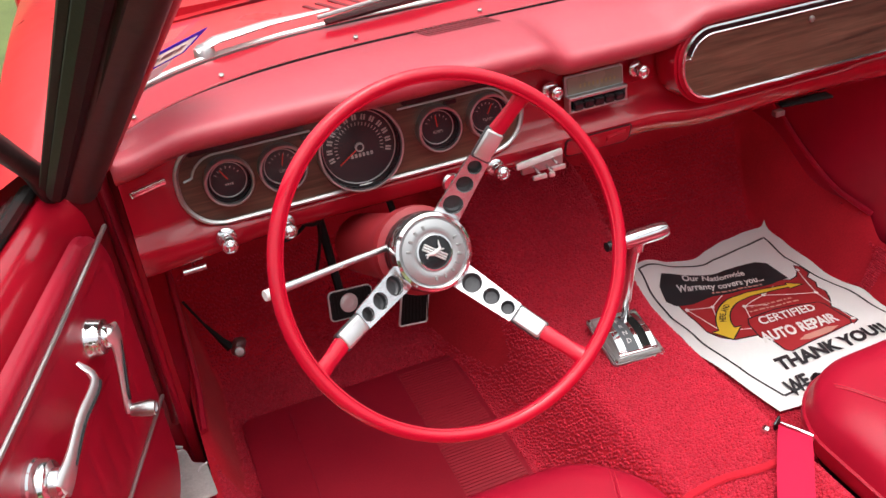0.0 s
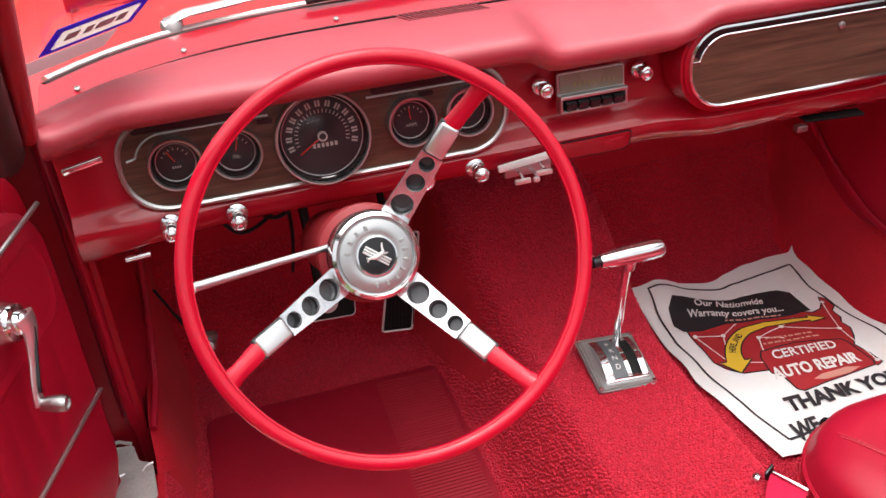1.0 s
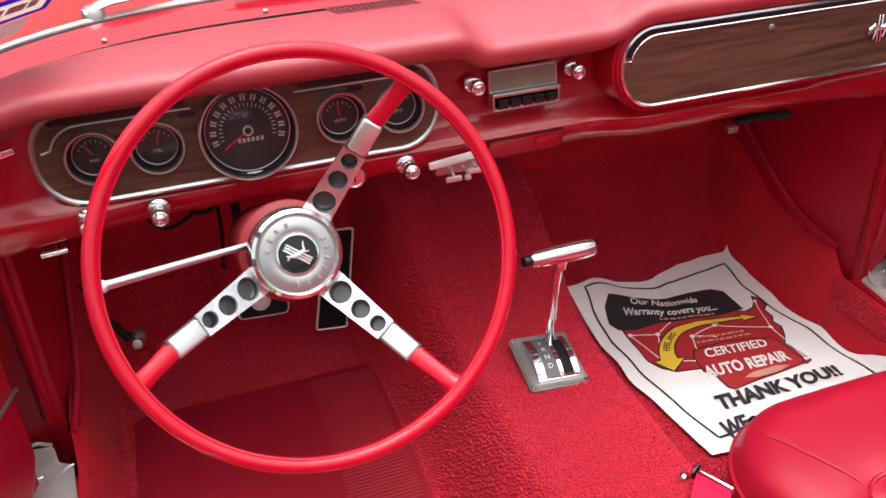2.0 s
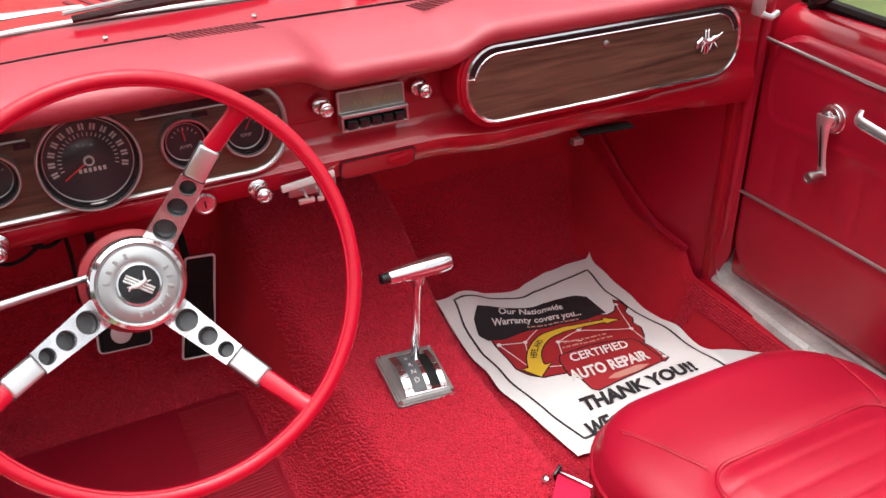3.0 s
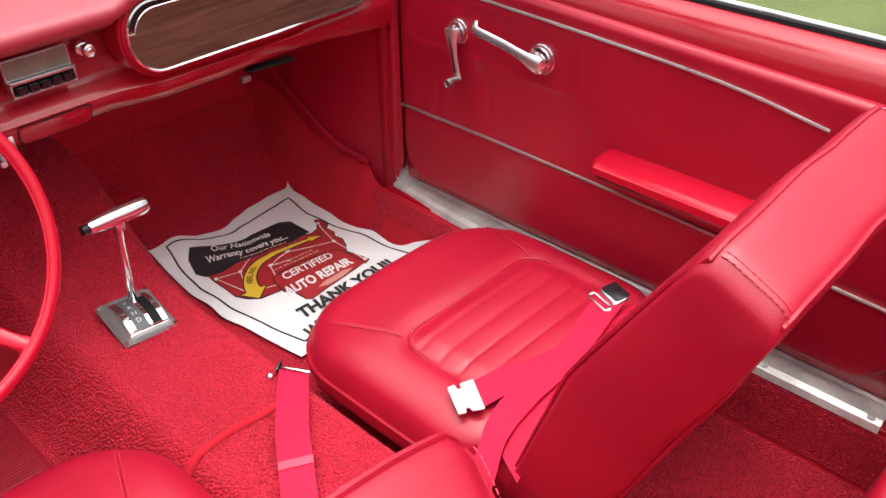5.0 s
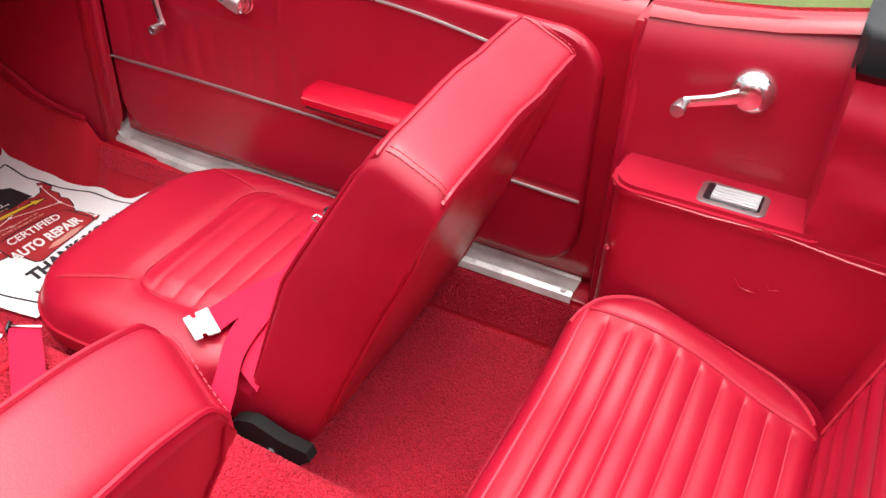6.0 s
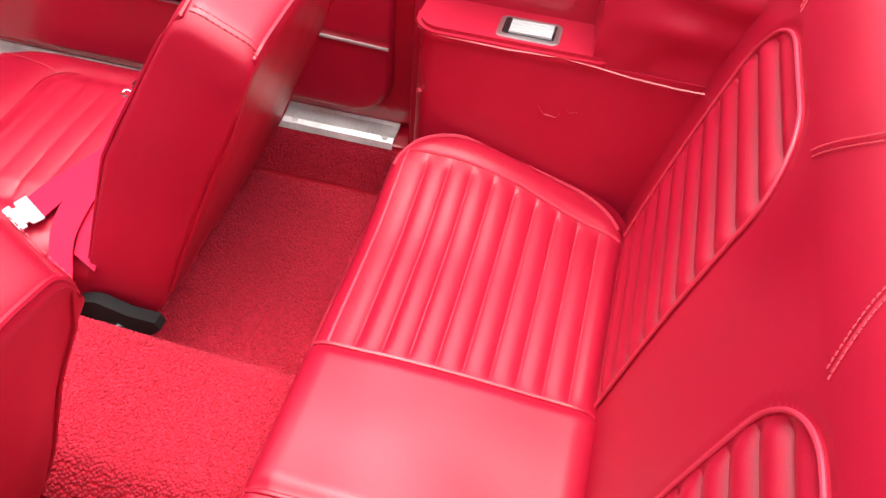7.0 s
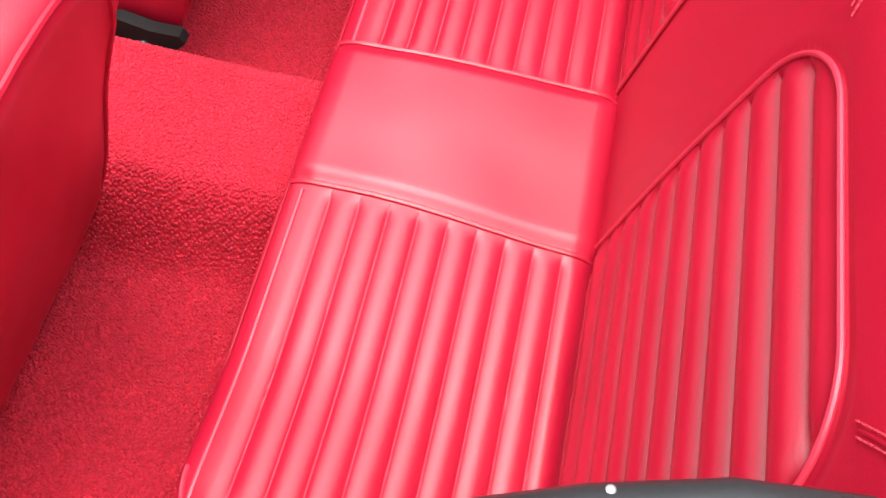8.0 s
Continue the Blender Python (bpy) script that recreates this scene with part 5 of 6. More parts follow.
def small_controls():
    k = thing("ignition_lock", "round chrome ignition lock in the dashboard", "lock", (-0.2293, 0.240, 0.768))
    m = facing((-0.2293, 0.240, 0.769), (0, -1, 0.05))
    part("bezel", lathe([(0.0145, 0), (0.0145, 0.004), (0.012, 0.007), (0.0105, 0.007), (0.010, 0.005), (0, 0.005)], m, 32), CHROME, k)
    part("keyhole", box((0.002, 0.010, 0.001), m @ Matrix.Translation((0, 0, 0.0055))), BLACKGLOSS, k)
    h = thing("heater_levers", "chrome heater lever unit below the dashboard lip", "heater control", (-0.092, 0.235, 0.76))
    part("bar", box((0.074, 0.006, 0.010), pose(-0.096, 0.228, 0.774, 0, -6, 0), 0.002), PALEEDGE, h)
    part("backing", box((0.066, 0.008, 0.020), pose(-0.090, 0.234, 0.763), 0.002), DULL, h)
    for i, (x, z) in enumerate(((-0.104, 0.758), (-0.085, 0.757), (-0.074, 0.765))):
        lv = part("lever", tube([(x, 0.232, z + 0.003), (x, 0.208, z)], 0.0022, 8), CHROME, h)
        part("lever_tab", box((0.022 if i != 1 else 0.009, 0.006, 0.007), pose(x - 0.003, 0.206, z), 0.002), CHROMEFLAT, lv)
    t = thing("vent_pull", "small chrome T-shaped pull under the dashboard", "pull handle", (-0.595, 0.295, 0.742))
    part("plate", box((0.036, 0.010, 0.012), pose(-0.595, 0.273, 0.750), 0.002), SATIN, t)
    part("stem", tube([(-0.595, 0.271, 0.747), (-0.595, 0.245, 0.740)], 0.003, 8), CHROME, t)
    part("crossbar", tube([(-0.610, 0.245, 0.739), (-0.580, 0.245, 0.740)], 0.0042, 10), CHROME, t)
    p = thing("dash_end_trim", "small bright trim piece at the dashboard's end", "trim", (-0.617, 0.213, 0.885))
    part("trim_strip", box((0.045, 0.006, 0.008), pose(-0.622, 0.214, 0.882, 0, -6, 12), 0.002), CHROME, p)
    q = thing("dash_end_catch", "small bright catch at the dashboard's end", "catch", (0.622, 0.21, 0.905))
    part("catch_plate", box((0.012, 0.02, 0.030), pose(0.618, 0.196, 0.914), 0.003), CHROMEFLAT, q)
    part("catch_arm", tube([(0.618, 0.188, 0.902), (0.632, 0.182, 0.897), (0.650, 0.188, 0.900)], 0.005, 8), CHROMEFLAT, q)
    # car radio
    r = thing("car_radio", "chrome car radio with tuning window and black push buttons", "radio", (0.010, 0.262, 0.845))
    m = facing((0.010, 0.258, 0.848), (0, -0.99, 0.10))
    part("frame", plate(rrect(0.096, 0.052, 0.004), 0.006, m @ Matrix.Translation((0, 0, -0.002)), 0.0015), SATIN, r)
    part("tuning_window", plate(rrect(0.090, 0.025, 0.002), 0.0012, m @ Matrix.Translation((0, 0.0115, 0.0042))), DIALGREEN, r, "dim greenish tuning window")
    sc = bmesh.new()
    for i in range(9):
        box((0.0028, 0.0055, 0.0004), m @ pose(-0.024 + i * 0.007, 0.009, 0.0057), bm=sc)
    part("scale_marks", sc, DIALMARK, r)
    part("middle_bar", box((0.096, 0.0055, 0.014), m @ pose(0, -0.0050, 0.008), 0.0015), SATIN, r)
    part("lower_bar", box((0.096, 0.0035, 0.012), m @ pose(0, -0.0245, 0.007), 0.001), SATIN, r)
    for sx in (-1, 1):
        part("end_cheek", box((0.0035, 0.020, 0.012), m @ pose(sx * 0.0462, -0.0145, 0.007), 0.001), SATIN, r)
    part("slot", plate(rrect(0.088, 0.016, 0.002), 0.0012, m @ Matrix.Translation((0, -0.0150, 0.0042))), BLACK, r)
    for i in range(5):
        part("push_button", box((0.0150, 0.012, 0.016), m @ pose(-0.0335 + i * 0.0168, -0.0155, 0.010, 16, 0, 0), 0.002, 2), BLACKGLOSS, r, "black push button")
    b = thing("front_ashtray", "red ashtray door under the dashboard lip", "ashtray", (0.010, 0.24, 0.75))
    m = facing((0.010, 0.2470, 0.769), (0, -0.96, -0.26))
    part("door_face", plate(rrect(0.108, 0.028, [0.004, 0.004, 0.010, 0.010], 5), 0.003, m, 0.001), PAINT, b)
    part("gap_line", outline_tube(rrect(0.110, 0.030, [0.004, 0.004, 0.010, 0.010], 5), m, 0.0012, 0.0010), BLACK, b)
    part("pull", plate(rrect(0.034, 0.012, 0.004), 0.003, m @ pose(0.030, 0.002, 0.003, 0, 0, 8), 0.0015), PAINT, b)
    k2 = thing("under_dash_bracket", "dark metal bracket below the dashboard lip", "bracket", (0.38, 0.23, 0.745))
    part("plate", box((0.090, 0.022, 0.004), pose(0.385, 0.240, 0.746, 0, 0, -8), 0.001), BLACK, k2)
    part("tab", box((0.018, 0.012, 0.010), pose(0.325, 0.228, 0.742), 0.002), DULL, k2)
    # crease line across the centre of the panel
    for x0, x1 in ((-0.105, -0.045), (0.063, 0.118)):
        part("panel_crease", tube([(x0, 0.2572, 0.842), (x1, 0.2572, 0.842)], 0.0011, 5), PAINT, dashboard_thing)


def glove_box():
    g = thing("glove_box", "oval glove box door faced in walnut woodgrain with chrome edge", "glove box", (0.363, 0.21, 0.81))
    m = facing((0.363, 0.208, 0.8645), (0, -0.995, 0.08))
    o = rrect(0.470, 0.104, [0.040, 0.046, 0.050, 0.046], 10)
    part("surround", plate(rrect(0.492, 0.124, [0.050, 0.055, 0.060, 0.055], 10), 0.05, m @ Matrix.Translation((0, 0, -0.053)), 0.004), PAINT, g)
    part("wood_face", plate(o, 0.004, m @ Matrix.Translation((0, 0, -0.004))), WOOD, g, "walnut woodgrain face")
    part("edging", outline_tube(o, m, 0.0, 0.0026), CHROME, g, "chrome edging")
    top = [p for p in rrect(0.448, 0.084, [0.036, 0.040, 0.042, 0.040], 10) if p[1] > 0.008]
    part("upper_rail", outline_tube([(0.224, 0.012), (0.233, 0.012)][::-1] + top + [(-0.224, 0.012), (-0.233, 0.012)], m, 0.0006, 0.0013, False), CHROME, g)
    part("lock", lathe([(0.005, 0), (0.005, 0.002), (0.0035, 0.003), (0, 0.003)], m @ Matrix.Translation((-0.012, 0.028, 0)), 14), DULL, g)
    # flat black band puts in the shade under the upper rim
    inner = rrect(0.448, 0.084, [0.036, 0.040, 0.042, 0.040], 10)
    keep = [i for i in range(len(inner)) if inner[i][1] > 0.010]
    part("upper_band", loft([[m @ Vector((*o[i], 0.0003)), m @ Vector((*inner[i], 0.0003))] for i in keep], closed=False), BLACKGLOSS, g, "flat black band put in for the shade above the rail")
    ex, ey = 0.172, 0.003
    e = box((0.0030, 0.038, 0.003), m @ pose(ex - 0.0028, ey, 0.001), 0.001, 1)
    box((0.0030, 0.038, 0.003), m @ pose(ex + 0.0028, ey, 0.001), 0.001, 1, e)
    tube([m @ Vector((ex + x, ey + y, 0.004)) for x, y in ((-0.021, -0.006), (-0.020, 0.001), (-0.013, 0.006), (-0.007, 0.002), (0.003, 0.001), (0.011, 0.005), (0.018, 0.006), (0.027, 0.011))], [0.0015, 0.0025, 0.003, 0.0045, 0.004, 0.0045, 0.0022, 0.0010], 8, bm=e)
    for a, c, d in ((-0.009, -0.017, -0.004), (-0.006, -0.012, -0.014), (0.010, 0.004, -0.012), (0.012, 0.019, -0.010)):
        tube([m @ Vector((ex + a, ey, 0.004)), m @ Vector((ex + (a + c) / 2, ey - 0.004, 0.004)), m @ Vector((ex + c, ey + d, 0.004))], [0.0020, 0.0013, 0.0010], 6, bm=e)
    part("emblem", e, CHROME, g, "chrome emblem")


small_controls()
glove_box()


# ---- pedals, shifter ----
def pedals():
    a = thing("accelerator_pedal", "black ribbed accelerator pedal with a pale metal edge", "pedal", (-0.235, 0.55, 0.40))
    m = Matrix.Translation((-0.230, 0.505, 0.433)) @ pose(0, 0, 0, 25, 1.6, -8) @ facing((0, 0, 0), (0, -0.91, 0.42))
    o = [(-0.033, -0.078), (0.020, -0.078), (0.042, 0.118), (-0.004, 0.118)]
    part("pad", plate([tuple(p) for p in round_poly(o, 0.006)], 0.008, m, 0.002), BLACK, a)
    part("edge_trim", outline_tube([tuple(p) for p in round_poly(o, 0.006)], m, 0.007, 0.0022), PALEEDGE, a, "pale metal edging")
    rb = bmesh.new()
    for i in range(8):
        tube([m @ Vector((-0.024 + i * 0.0066, -0.068, 0.0085)), m @ Vector((-0.010 + i * 0.0060, 0.068, 0.0085))], 0.0012, 5, bm=rb)
    part("ribs", rb, BLACK, a)
    part("stem", tube([(-0.22, 0.512, 0.45), (-0.22, 0.62, 0.56), (-0.22, 0.74, 0.70)], 0.007, 8), BLACK, a)
    b = thing("brake_pedal", "black rubber brake pedal with chrome edge and round badge", "pedal", (-0.355, 0.55, 0.42))
    m = Matrix.Translation((-0.3485, 0.517, 0.432)) @ pose(0, 0, 0, 5.8, 11.8, 12) @ facing((0, 0, 0), (0, -0.90, 0.43))
    o = rrect(0.086, 0.052, 0.008)
    part("pad", plate(o, 0.010, m, 0.002), BLACK, b)
    part("edge_trim", outline_tube(o, m, 0.006, 0.0022), PALEEDGE, b, "chrome edging")
    part("badge", lathe([(0.0175, 0.009), (0.0175, 0.012), (0.015, 0.0135), (0.0075, 0.0135), (0.007, 0.012), (0, 0.012)], m @ Matrix.Translation((-0.006, 0.002, 0)), 32), PALEEDGE, b, "round bright badge")
    for x in (-0.036, -0.030, 0.020, 0.026, 0.032, 0.038):
        part("rib", tube([m @ Vector((x, -0.02, 0.0102)), m @ Vector((x, 0.02, 0.0102))], 0.0014, 5), BLACK, b)
    part("stem", tube([(-0.36, 0.52, 0.44), (-0.36, 0.60, 0.58), (-0.355, 0.56, 0.74)], 0.008, 8), BLACK, b)
    c = thing("parking_brake", "dark parking brake lever with worn metal grip", "brake lever", (-0.60, 0.58, 0.37))
    part("rod", tube([(-0.628, 0.575, 0.495), (-0.605, 0.563, 0.448), (-0.583, 0.552, 0.410), (-0.571, 0.547, 0.392)], [0.0025, 0.0025, 0.006, 0.009], 8), BLACK, c)
    part("grip", box((0.022, 0.016, 0.034), pose(-0.557, 0.540, 0.394, 10, 20, 20), 0.005), DULL, c)
    part("grip_knob", lathe([(0, 0), (0.010, 0), (0.010, 0.012), (0.008, 0.015), (0, 0.016)], facing((-0.557, 0.531, 0.391), (-0.1, -0.9, 0.4)), 16), SATIN, c)
    w = thing("under_dash_wiring", "loose dark wiring under the dashboard", "wiring", (-0.45, 0.40, 0.70))
    for p in (((-0.50, 0.32, 0.74), (-0.47, 0.30, 0.715), (-0.43, 0.32, 0.72), (-0.40, 0.36, 0.74)), ((-0.46, 0.33, 0.74), (-0.42, 0.31, 0.722), (-0.38, 0.33, 0.735)), ((-0.40, 0.40, 0.74), (-0.395, 0.42, 0.64), (-0.40, 0.50, 0.52))):
        part("cable", tube(spline(p, 6), 0.003, 6), BLACK, w)
    part("connector", box((0.025, 0.02, 0.012), pose(-0.445, 0.330, 0.735, 10, 0, 20), 0.003), BLACKGLOSS, w)


pedals()


def shifter():
    s = thing("gear_shifter", "chrome T-handle automatic gear shifter on a ribbed base plate", "gear shifter", (0.031, 0.196, 0.42))
    m = facing((0.031, 0.196, 0.428), (0.05, -0.20, 0.97), (0.04, 1, 0)) @ Matrix.Scale(0.89, 4)
    base = part("base_plate", plate(rrect(0.105, 0.118, 0.007), 0.008, m @ Matrix.Translation((0, 0, -0.004)), 0.003), DULL, s, "worn metal base plate")
    part("inner_tray", plate(rrect(0.088, 0.100, 0.004), 0.002, m @ Matrix.Translation((0, 0, 0.0035))), SATIN, base)
    for x in (-0.047, 0.047):
        for y in (-0.053, 0.053):
            part("screw", lathe([(0.0038, 0), (0.0034, 0.0015), (0, 0.002)], m @ Matrix.Translation((x, y, 0.004)), 10), CHROME, base)

    def hump(v):
        return 0.005 + 0.015 * math.sin(math.pi * (0.08 + 0.84 * v))
    for x0, x1, mat, nm in ((-0.034, -0.020, CHROME, "side_band"), (-0.019, 0.004, DIALGREY, "gear_scale"), (0.005, 0.012, CHROME, "middle_band"), (0.030, 0.040, CHROME, "side_band")):
        part(nm, loft([[m @ Vector((x, -0.044 + 0.088 * j / 12, h)) for x, h in ((x0, 0.002), (x0, hump(j / 12)), (x1, hump(j / 12)), (x1, 0.002))] for j in range(13)]), mat, base)
    part("slot", loft([[m @ Vector((x, -0.044 + 0.088 * j / 12, h)) for x, h in ((0.0125, 0.002), (0.0125, hump(j / 12) - 0.005), (0.0295, hump(j / 12) - 0.005), (0.0295, 0.002))] for j in range(13)]), BLACK, base, "dark shift slot")
    part("front_band", box((0.078, 0.010, 0.007), m @ pose(0.003, -0.042, 0.006), 0.002), CHROME, base)
    for k, ch in enumerate("PRND"):
        v = 0.80 - 0.19 * k
        y0 = -0.044 + 0.088 * v
        part("gear_letter", lettering(ch, 0.013, lambda x, y, y0=y0: m @ Vector((-0.0075 + x, y0 + y, hump((y0 + y + 0.044) / 0.088) + 0.0006))), INKWHITE, base)
    top = Vector((0.021, 0.150, 0.647))
    foot = m @ Vector((0.009, 0.026, 0.010))
    part("lever", tube([foot, foot.lerp(top, 0.35) + Vector((0.001, 0.003, 0)), foot.lerp(top, 0.7) + Vector((0.0, 0.002, 0)), top], [0.0068, 0.0066, 0.0062, 0.007], 14), CHROME, s)
    hnd = part("t_handle", lathe([(0, -0.046), (0.0085, -0.046), (0.0098, -0.042), (0.0128, -0.01), (0.0135, 0.03), (0.0130, 0.046), (0.0115, 0.050), (0, 0.050)], Matrix.Translation(top) @ pose(0, 0, 0, 0, 94, 6), 24), CHROME, s, "chrome T-handle")
    part("button", lathe([(0, 0), (0.007, 0), (0.0075, 0.004), (0.0072, 0.012), (0, 0.013)], Matrix.Translation(top) @ pose(-0.0447, -0.0047, 0.0031, 0, -86, 6), 16), BLACKGLOSS, hnd, "black push button")
    part("socket", lathe([(0.0085, -0.022), (0.0095, -0.012), (0.0085, 0.0)], Matrix.Translation(top) @ pose(0, 0, 0), 16), CHROME, hnd)


shifter()


# ---- paper mat with its print ----
def mat_point(u, v, lift=0.0):
    """A place on the paper mat: u across, v towards the firewall, both 0 to 1."""
    bl, br, tl, tr = Vector((0.245, 0.056)), Vector((0.633, 0.058)), Vector((0.216, 0.522)), Vector((0.609, 0.551))
    p = bl.lerp(br, u).lerp(tl.lerp(tr, u), v)
    p.x -= math.sin(math.pi * v) * (0.012 * (1 - u) + 0.022 * u) + 0.010 * noise.noise(Vector((u * 2, v * 6, 1))) * abs(2 * u - 1) ** 3
    p.y += 0.010 * noise.noise(Vector((u * 6, v * 2, 4))) * abs(2 * v - 1) ** 3
    dip = math.exp(-((u - 0.5) / 0.12) ** 2)
    p.y -= 0.020 * smooth(0.55, 1.0, v) * dip
    z = 0.283 + 0.004 * noise.noise(Vector((u * 3.2, v * 3.2, 5))) + 0.0025 * noise.noise(Vector((u * 8, v * 8, 9)))
    z += 0.028 * smooth(0.40, 0.52, p.y) * (1 - smooth(0.27, 0.36, p.x))
    z += 0.004 * math.exp(-((u - 0.5 - 0.1 * (v - 0.5)) / 0.04) ** 2) * smooth(0.3, 0.8, v)
    z += 0.0035 * (0.5 - abs(noise.noise(Vector((u * 5 + v * 2, v * 4.5 - u, 21))))) + 0.004 * smooth(0.06, 0.0, min(u, 1 - u, v, 1 - v)) * noise.noise(Vector((u * 7, v * 7, 33)))
    k, g = floor_z(p.x, p.y) + 0.0085, 0.004
    z = (z + k + math.sqrt((z - k) ** 2 + g * g)) / 2
    return Vector((p.x, p.y, z + lift))


def print_point(s, t, lift=0.0):
    """A place of the printed design, warped over the sheet to fit the camera's view."""
    return mat_point(-0.446 + 1.411 * s + 0.606 * t - 0.562 * s * t, -0.044 + 0.07 * s + 1.319 * t - 0.496 * s * t, lift)


def printed(outline, lift, step=0.0125):
    """A flat printed patch on the paper, with the outline given in u, v, cut fine enough to follow the sheet."""
    b = bmesh.new()
    b.faces.new([b.verts.new((x, y, 0)) for x, y in outline])
    bmesh.ops.triangulate(b, faces=b.faces)
    for axis in (0, 1):
        for i in range(1, int(1 / step)):
            no = Vector((1, 0, 0)) if axis == 0 else Vector((0, 1, 0))
            bmesh.ops.bisect_plane(b, geom=b.verts[:] + b.edges[:] + b.faces[:], plane_co=no * (i * step), plane_no=no)
    for v in b.verts:
        v.co = print_point(v.co.x, v.co.y, lift)
    return b


def band(points, half, lift, place=print_point):
    """A printed line on the paper along u, v points."""
    pts = []
    for a, c in zip(points, points[1:]):
        n = max(2, int(math.hypot(c[0] - a[0], c[1] - a[1]) / 0.012))
        pts += [(a[0] + (c[0] - a[0]) * i / n, a[1] + (c[1] - a[1]) * i / n) for i in range(n)]
    pts.append(points[-1])
    rows = []
    for i, p in enumerate(pts):
        a, c = pts[max(i - 1, 0)], pts[min(i + 1, len(pts) - 1)]
        t = Vector((c[0] - a[0], c[1] - a[1])).normalized()
        n = Vector((-t.y, t.x)) * half
        rows.append([place(p[0] + n.x, p[1] + n.y, lift), place(p[0] - n.x, p[1] - n.y, lift)])
    return loft(rows, closed=False)


def paper_mat():
    p = thing("paper_floor_mat", "creased white paper floor mat printed for a repair shop", "paper mat", (0.43, 0.3, 0.285))
    sheet = part("sheet", grid(mat_point, 130, 150), PAPER, p)
    part("border_line", band([(0.09, 0.063), (0.075, 0.21), (0.063, 0.46), (0.060, 0.65), (0.080, 0.84), (0.10, 0.965), (0.275, 0.958), (0.454, 0.935), (0.69, 0.905), (0.928, 0.912), (0.905, 0.745), (0.955, 0.434), (0.96, 0.167), (0.95, 0.06), (0.09, 0.063)], 0.0055, 0.0006, mat_point), INK, sheet, "thin black border line")
    usa = [(0.20, 0.66), (0.22, 0.58), (0.25, 0.50), (0.27, 0.44), (0.31, 0.40), (0.36, 0.37), (0.42, 0.365), (0.47, 0.36), (0.52, 0.34), (0.56, 0.30), (0.60, 0.335), (0.66, 0.35), (0.71, 0.34), (0.76, 0.35), (0.80, 0.33), (0.83, 0.27), (0.86, 0.285), (0.85, 0.35), (0.83, 0.41), (0.86, 0.46), (0.885, 0.52), (0.875, 0.56), (0.90, 0.60), (0.895, 0.65), (0.925, 0.68), (0.915, 0.735), (0.89, 0.75), (0.875, 0.70), (0.85, 0.665), (0.80, 0.64), (0.72, 0.655), (0.6, 0.665), (0.4, 0.665)]
    part("printed_map", printed(usa, 0.0007), INKRED, sheet, "red printed map shape")
    part("map_outline", band(usa + usa[:1], 0.003, 0.0009), INK, sheet)
    ban = [(0.165, 0.63), (0.16, 0.70), (0.19, 0.755), (0.25, 0.765), (0.40, 0.775), (0.60, 0.80), (0.72, 0.805), (0.775, 0.79), (0.79, 0.72), (0.80, 0.655), (0.70, 0.635), (0.55, 0.63), (0.40, 0.62), (0.28, 0.595), (0.20, 0.60)]
    part("printed_banner", printed(ban, 0.0011), INK, sheet, "black printed banner")
    for a, c in (((0.24, 0.57), (0.36, 0.56)), ((0.36, 0.56), (0.44, 0.62)), ((0.36, 0.56), (0.33, 0.43)), ((0.33, 0.43), (0.47, 0.40)), ((0.47, 0.40), (0.50, 0.53)), ((0.50, 0.53), (0.62, 0.575)), ((0.62, 0.575), (0.70, 0.62)), ((0.50, 0.53), (0.60, 0.51)), ((0.885, 0.71), (0.84, 0.52)), ((0.84, 0.52), (0.85, 0.30)), ((0.62, 0.575), (0.84, 0.52)), ((0.24, 0.57), (0.33, 0.43))):
        part("route_line", band([a, c], 0.0022, 0.0010), INKWHITE, sheet)
    for c in ((0.24, 0.57), (0.36, 0.56), (0.50, 0.53), (0.62, 0.575), (0.33, 0.43), (0.47, 0.40), (0.885, 0.71), (0.84, 0.52), (0.85, 0.30)):
        part("route_dot", printed([(c[0] + 0.010 * math.cos(a), c[1] + 0.010 * math.sin(a)) for a in (2 * math.pi * i / 10 for i in range(10))], 0.0012, 0.5), INKWHITE, sheet)
    up_, lo_ = [], []
    for i in range(17):
        t = i / 16
        a = radians(178 - 92 * t)
        u0, v0 = 0.62 + 0.265 * math.cos(a), 0.425 + 0.185 * math.sin(a)
        if t > 0.6:
            u0 += 0.30 * (t - 0.6)
            v0 -= 0.02 * (t - 0.6)
        wdt = 0.036 * (1 - 0.75 * t)
        nx, ny = math.cos(a), math.sin(a)
        up_.append((u0 + nx * wdt, v0 + ny * wdt))
        lo_.append((u0 - nx * wdt, v0 - ny * wdt))
    head = [(lo_[-1][0], lo_[-1][1] - 0.012), (lo_[-1][0] + 0.075, lo_[-1][1] + 0.002), (up_[-1][0], up_[-1][1] + 0.014)]
    tail = [(up_[0][0] - 0.030, up_[0][1] + 0.0), (0.352, 0.372), (lo_[0][0] + 0.032, lo_[0][1] + 0.0)]
    arrow = lo_ + head + up_[::-1] + tail
    part("printed_arrow", printed(arrow, 0.0013), INKYELLOW, sheet, "yellow printed double arrow")
    part("arrow_outline", band(arrow + arrow[:1], 0.0028, 0.0015), INK, sheet)
    lab = [(0.455, 0.425), (0.47, 0.455), (0.62, 0.475), (0.80, 0.455), (0.815, 0.43), (0.835, 0.30), (0.82, 0.275), (0.66, 0.255), (0.52, 0.235), (0.50, 0.25), (0.485, 0.32), (0.455, 0.345)]
    part("printed_label", printed(lab, 0.0014), INKRED, sheet, "red printed label")
    part("label_outline", band(lab + lab[:1], 0.0028, 0.0016), INK, sheet)
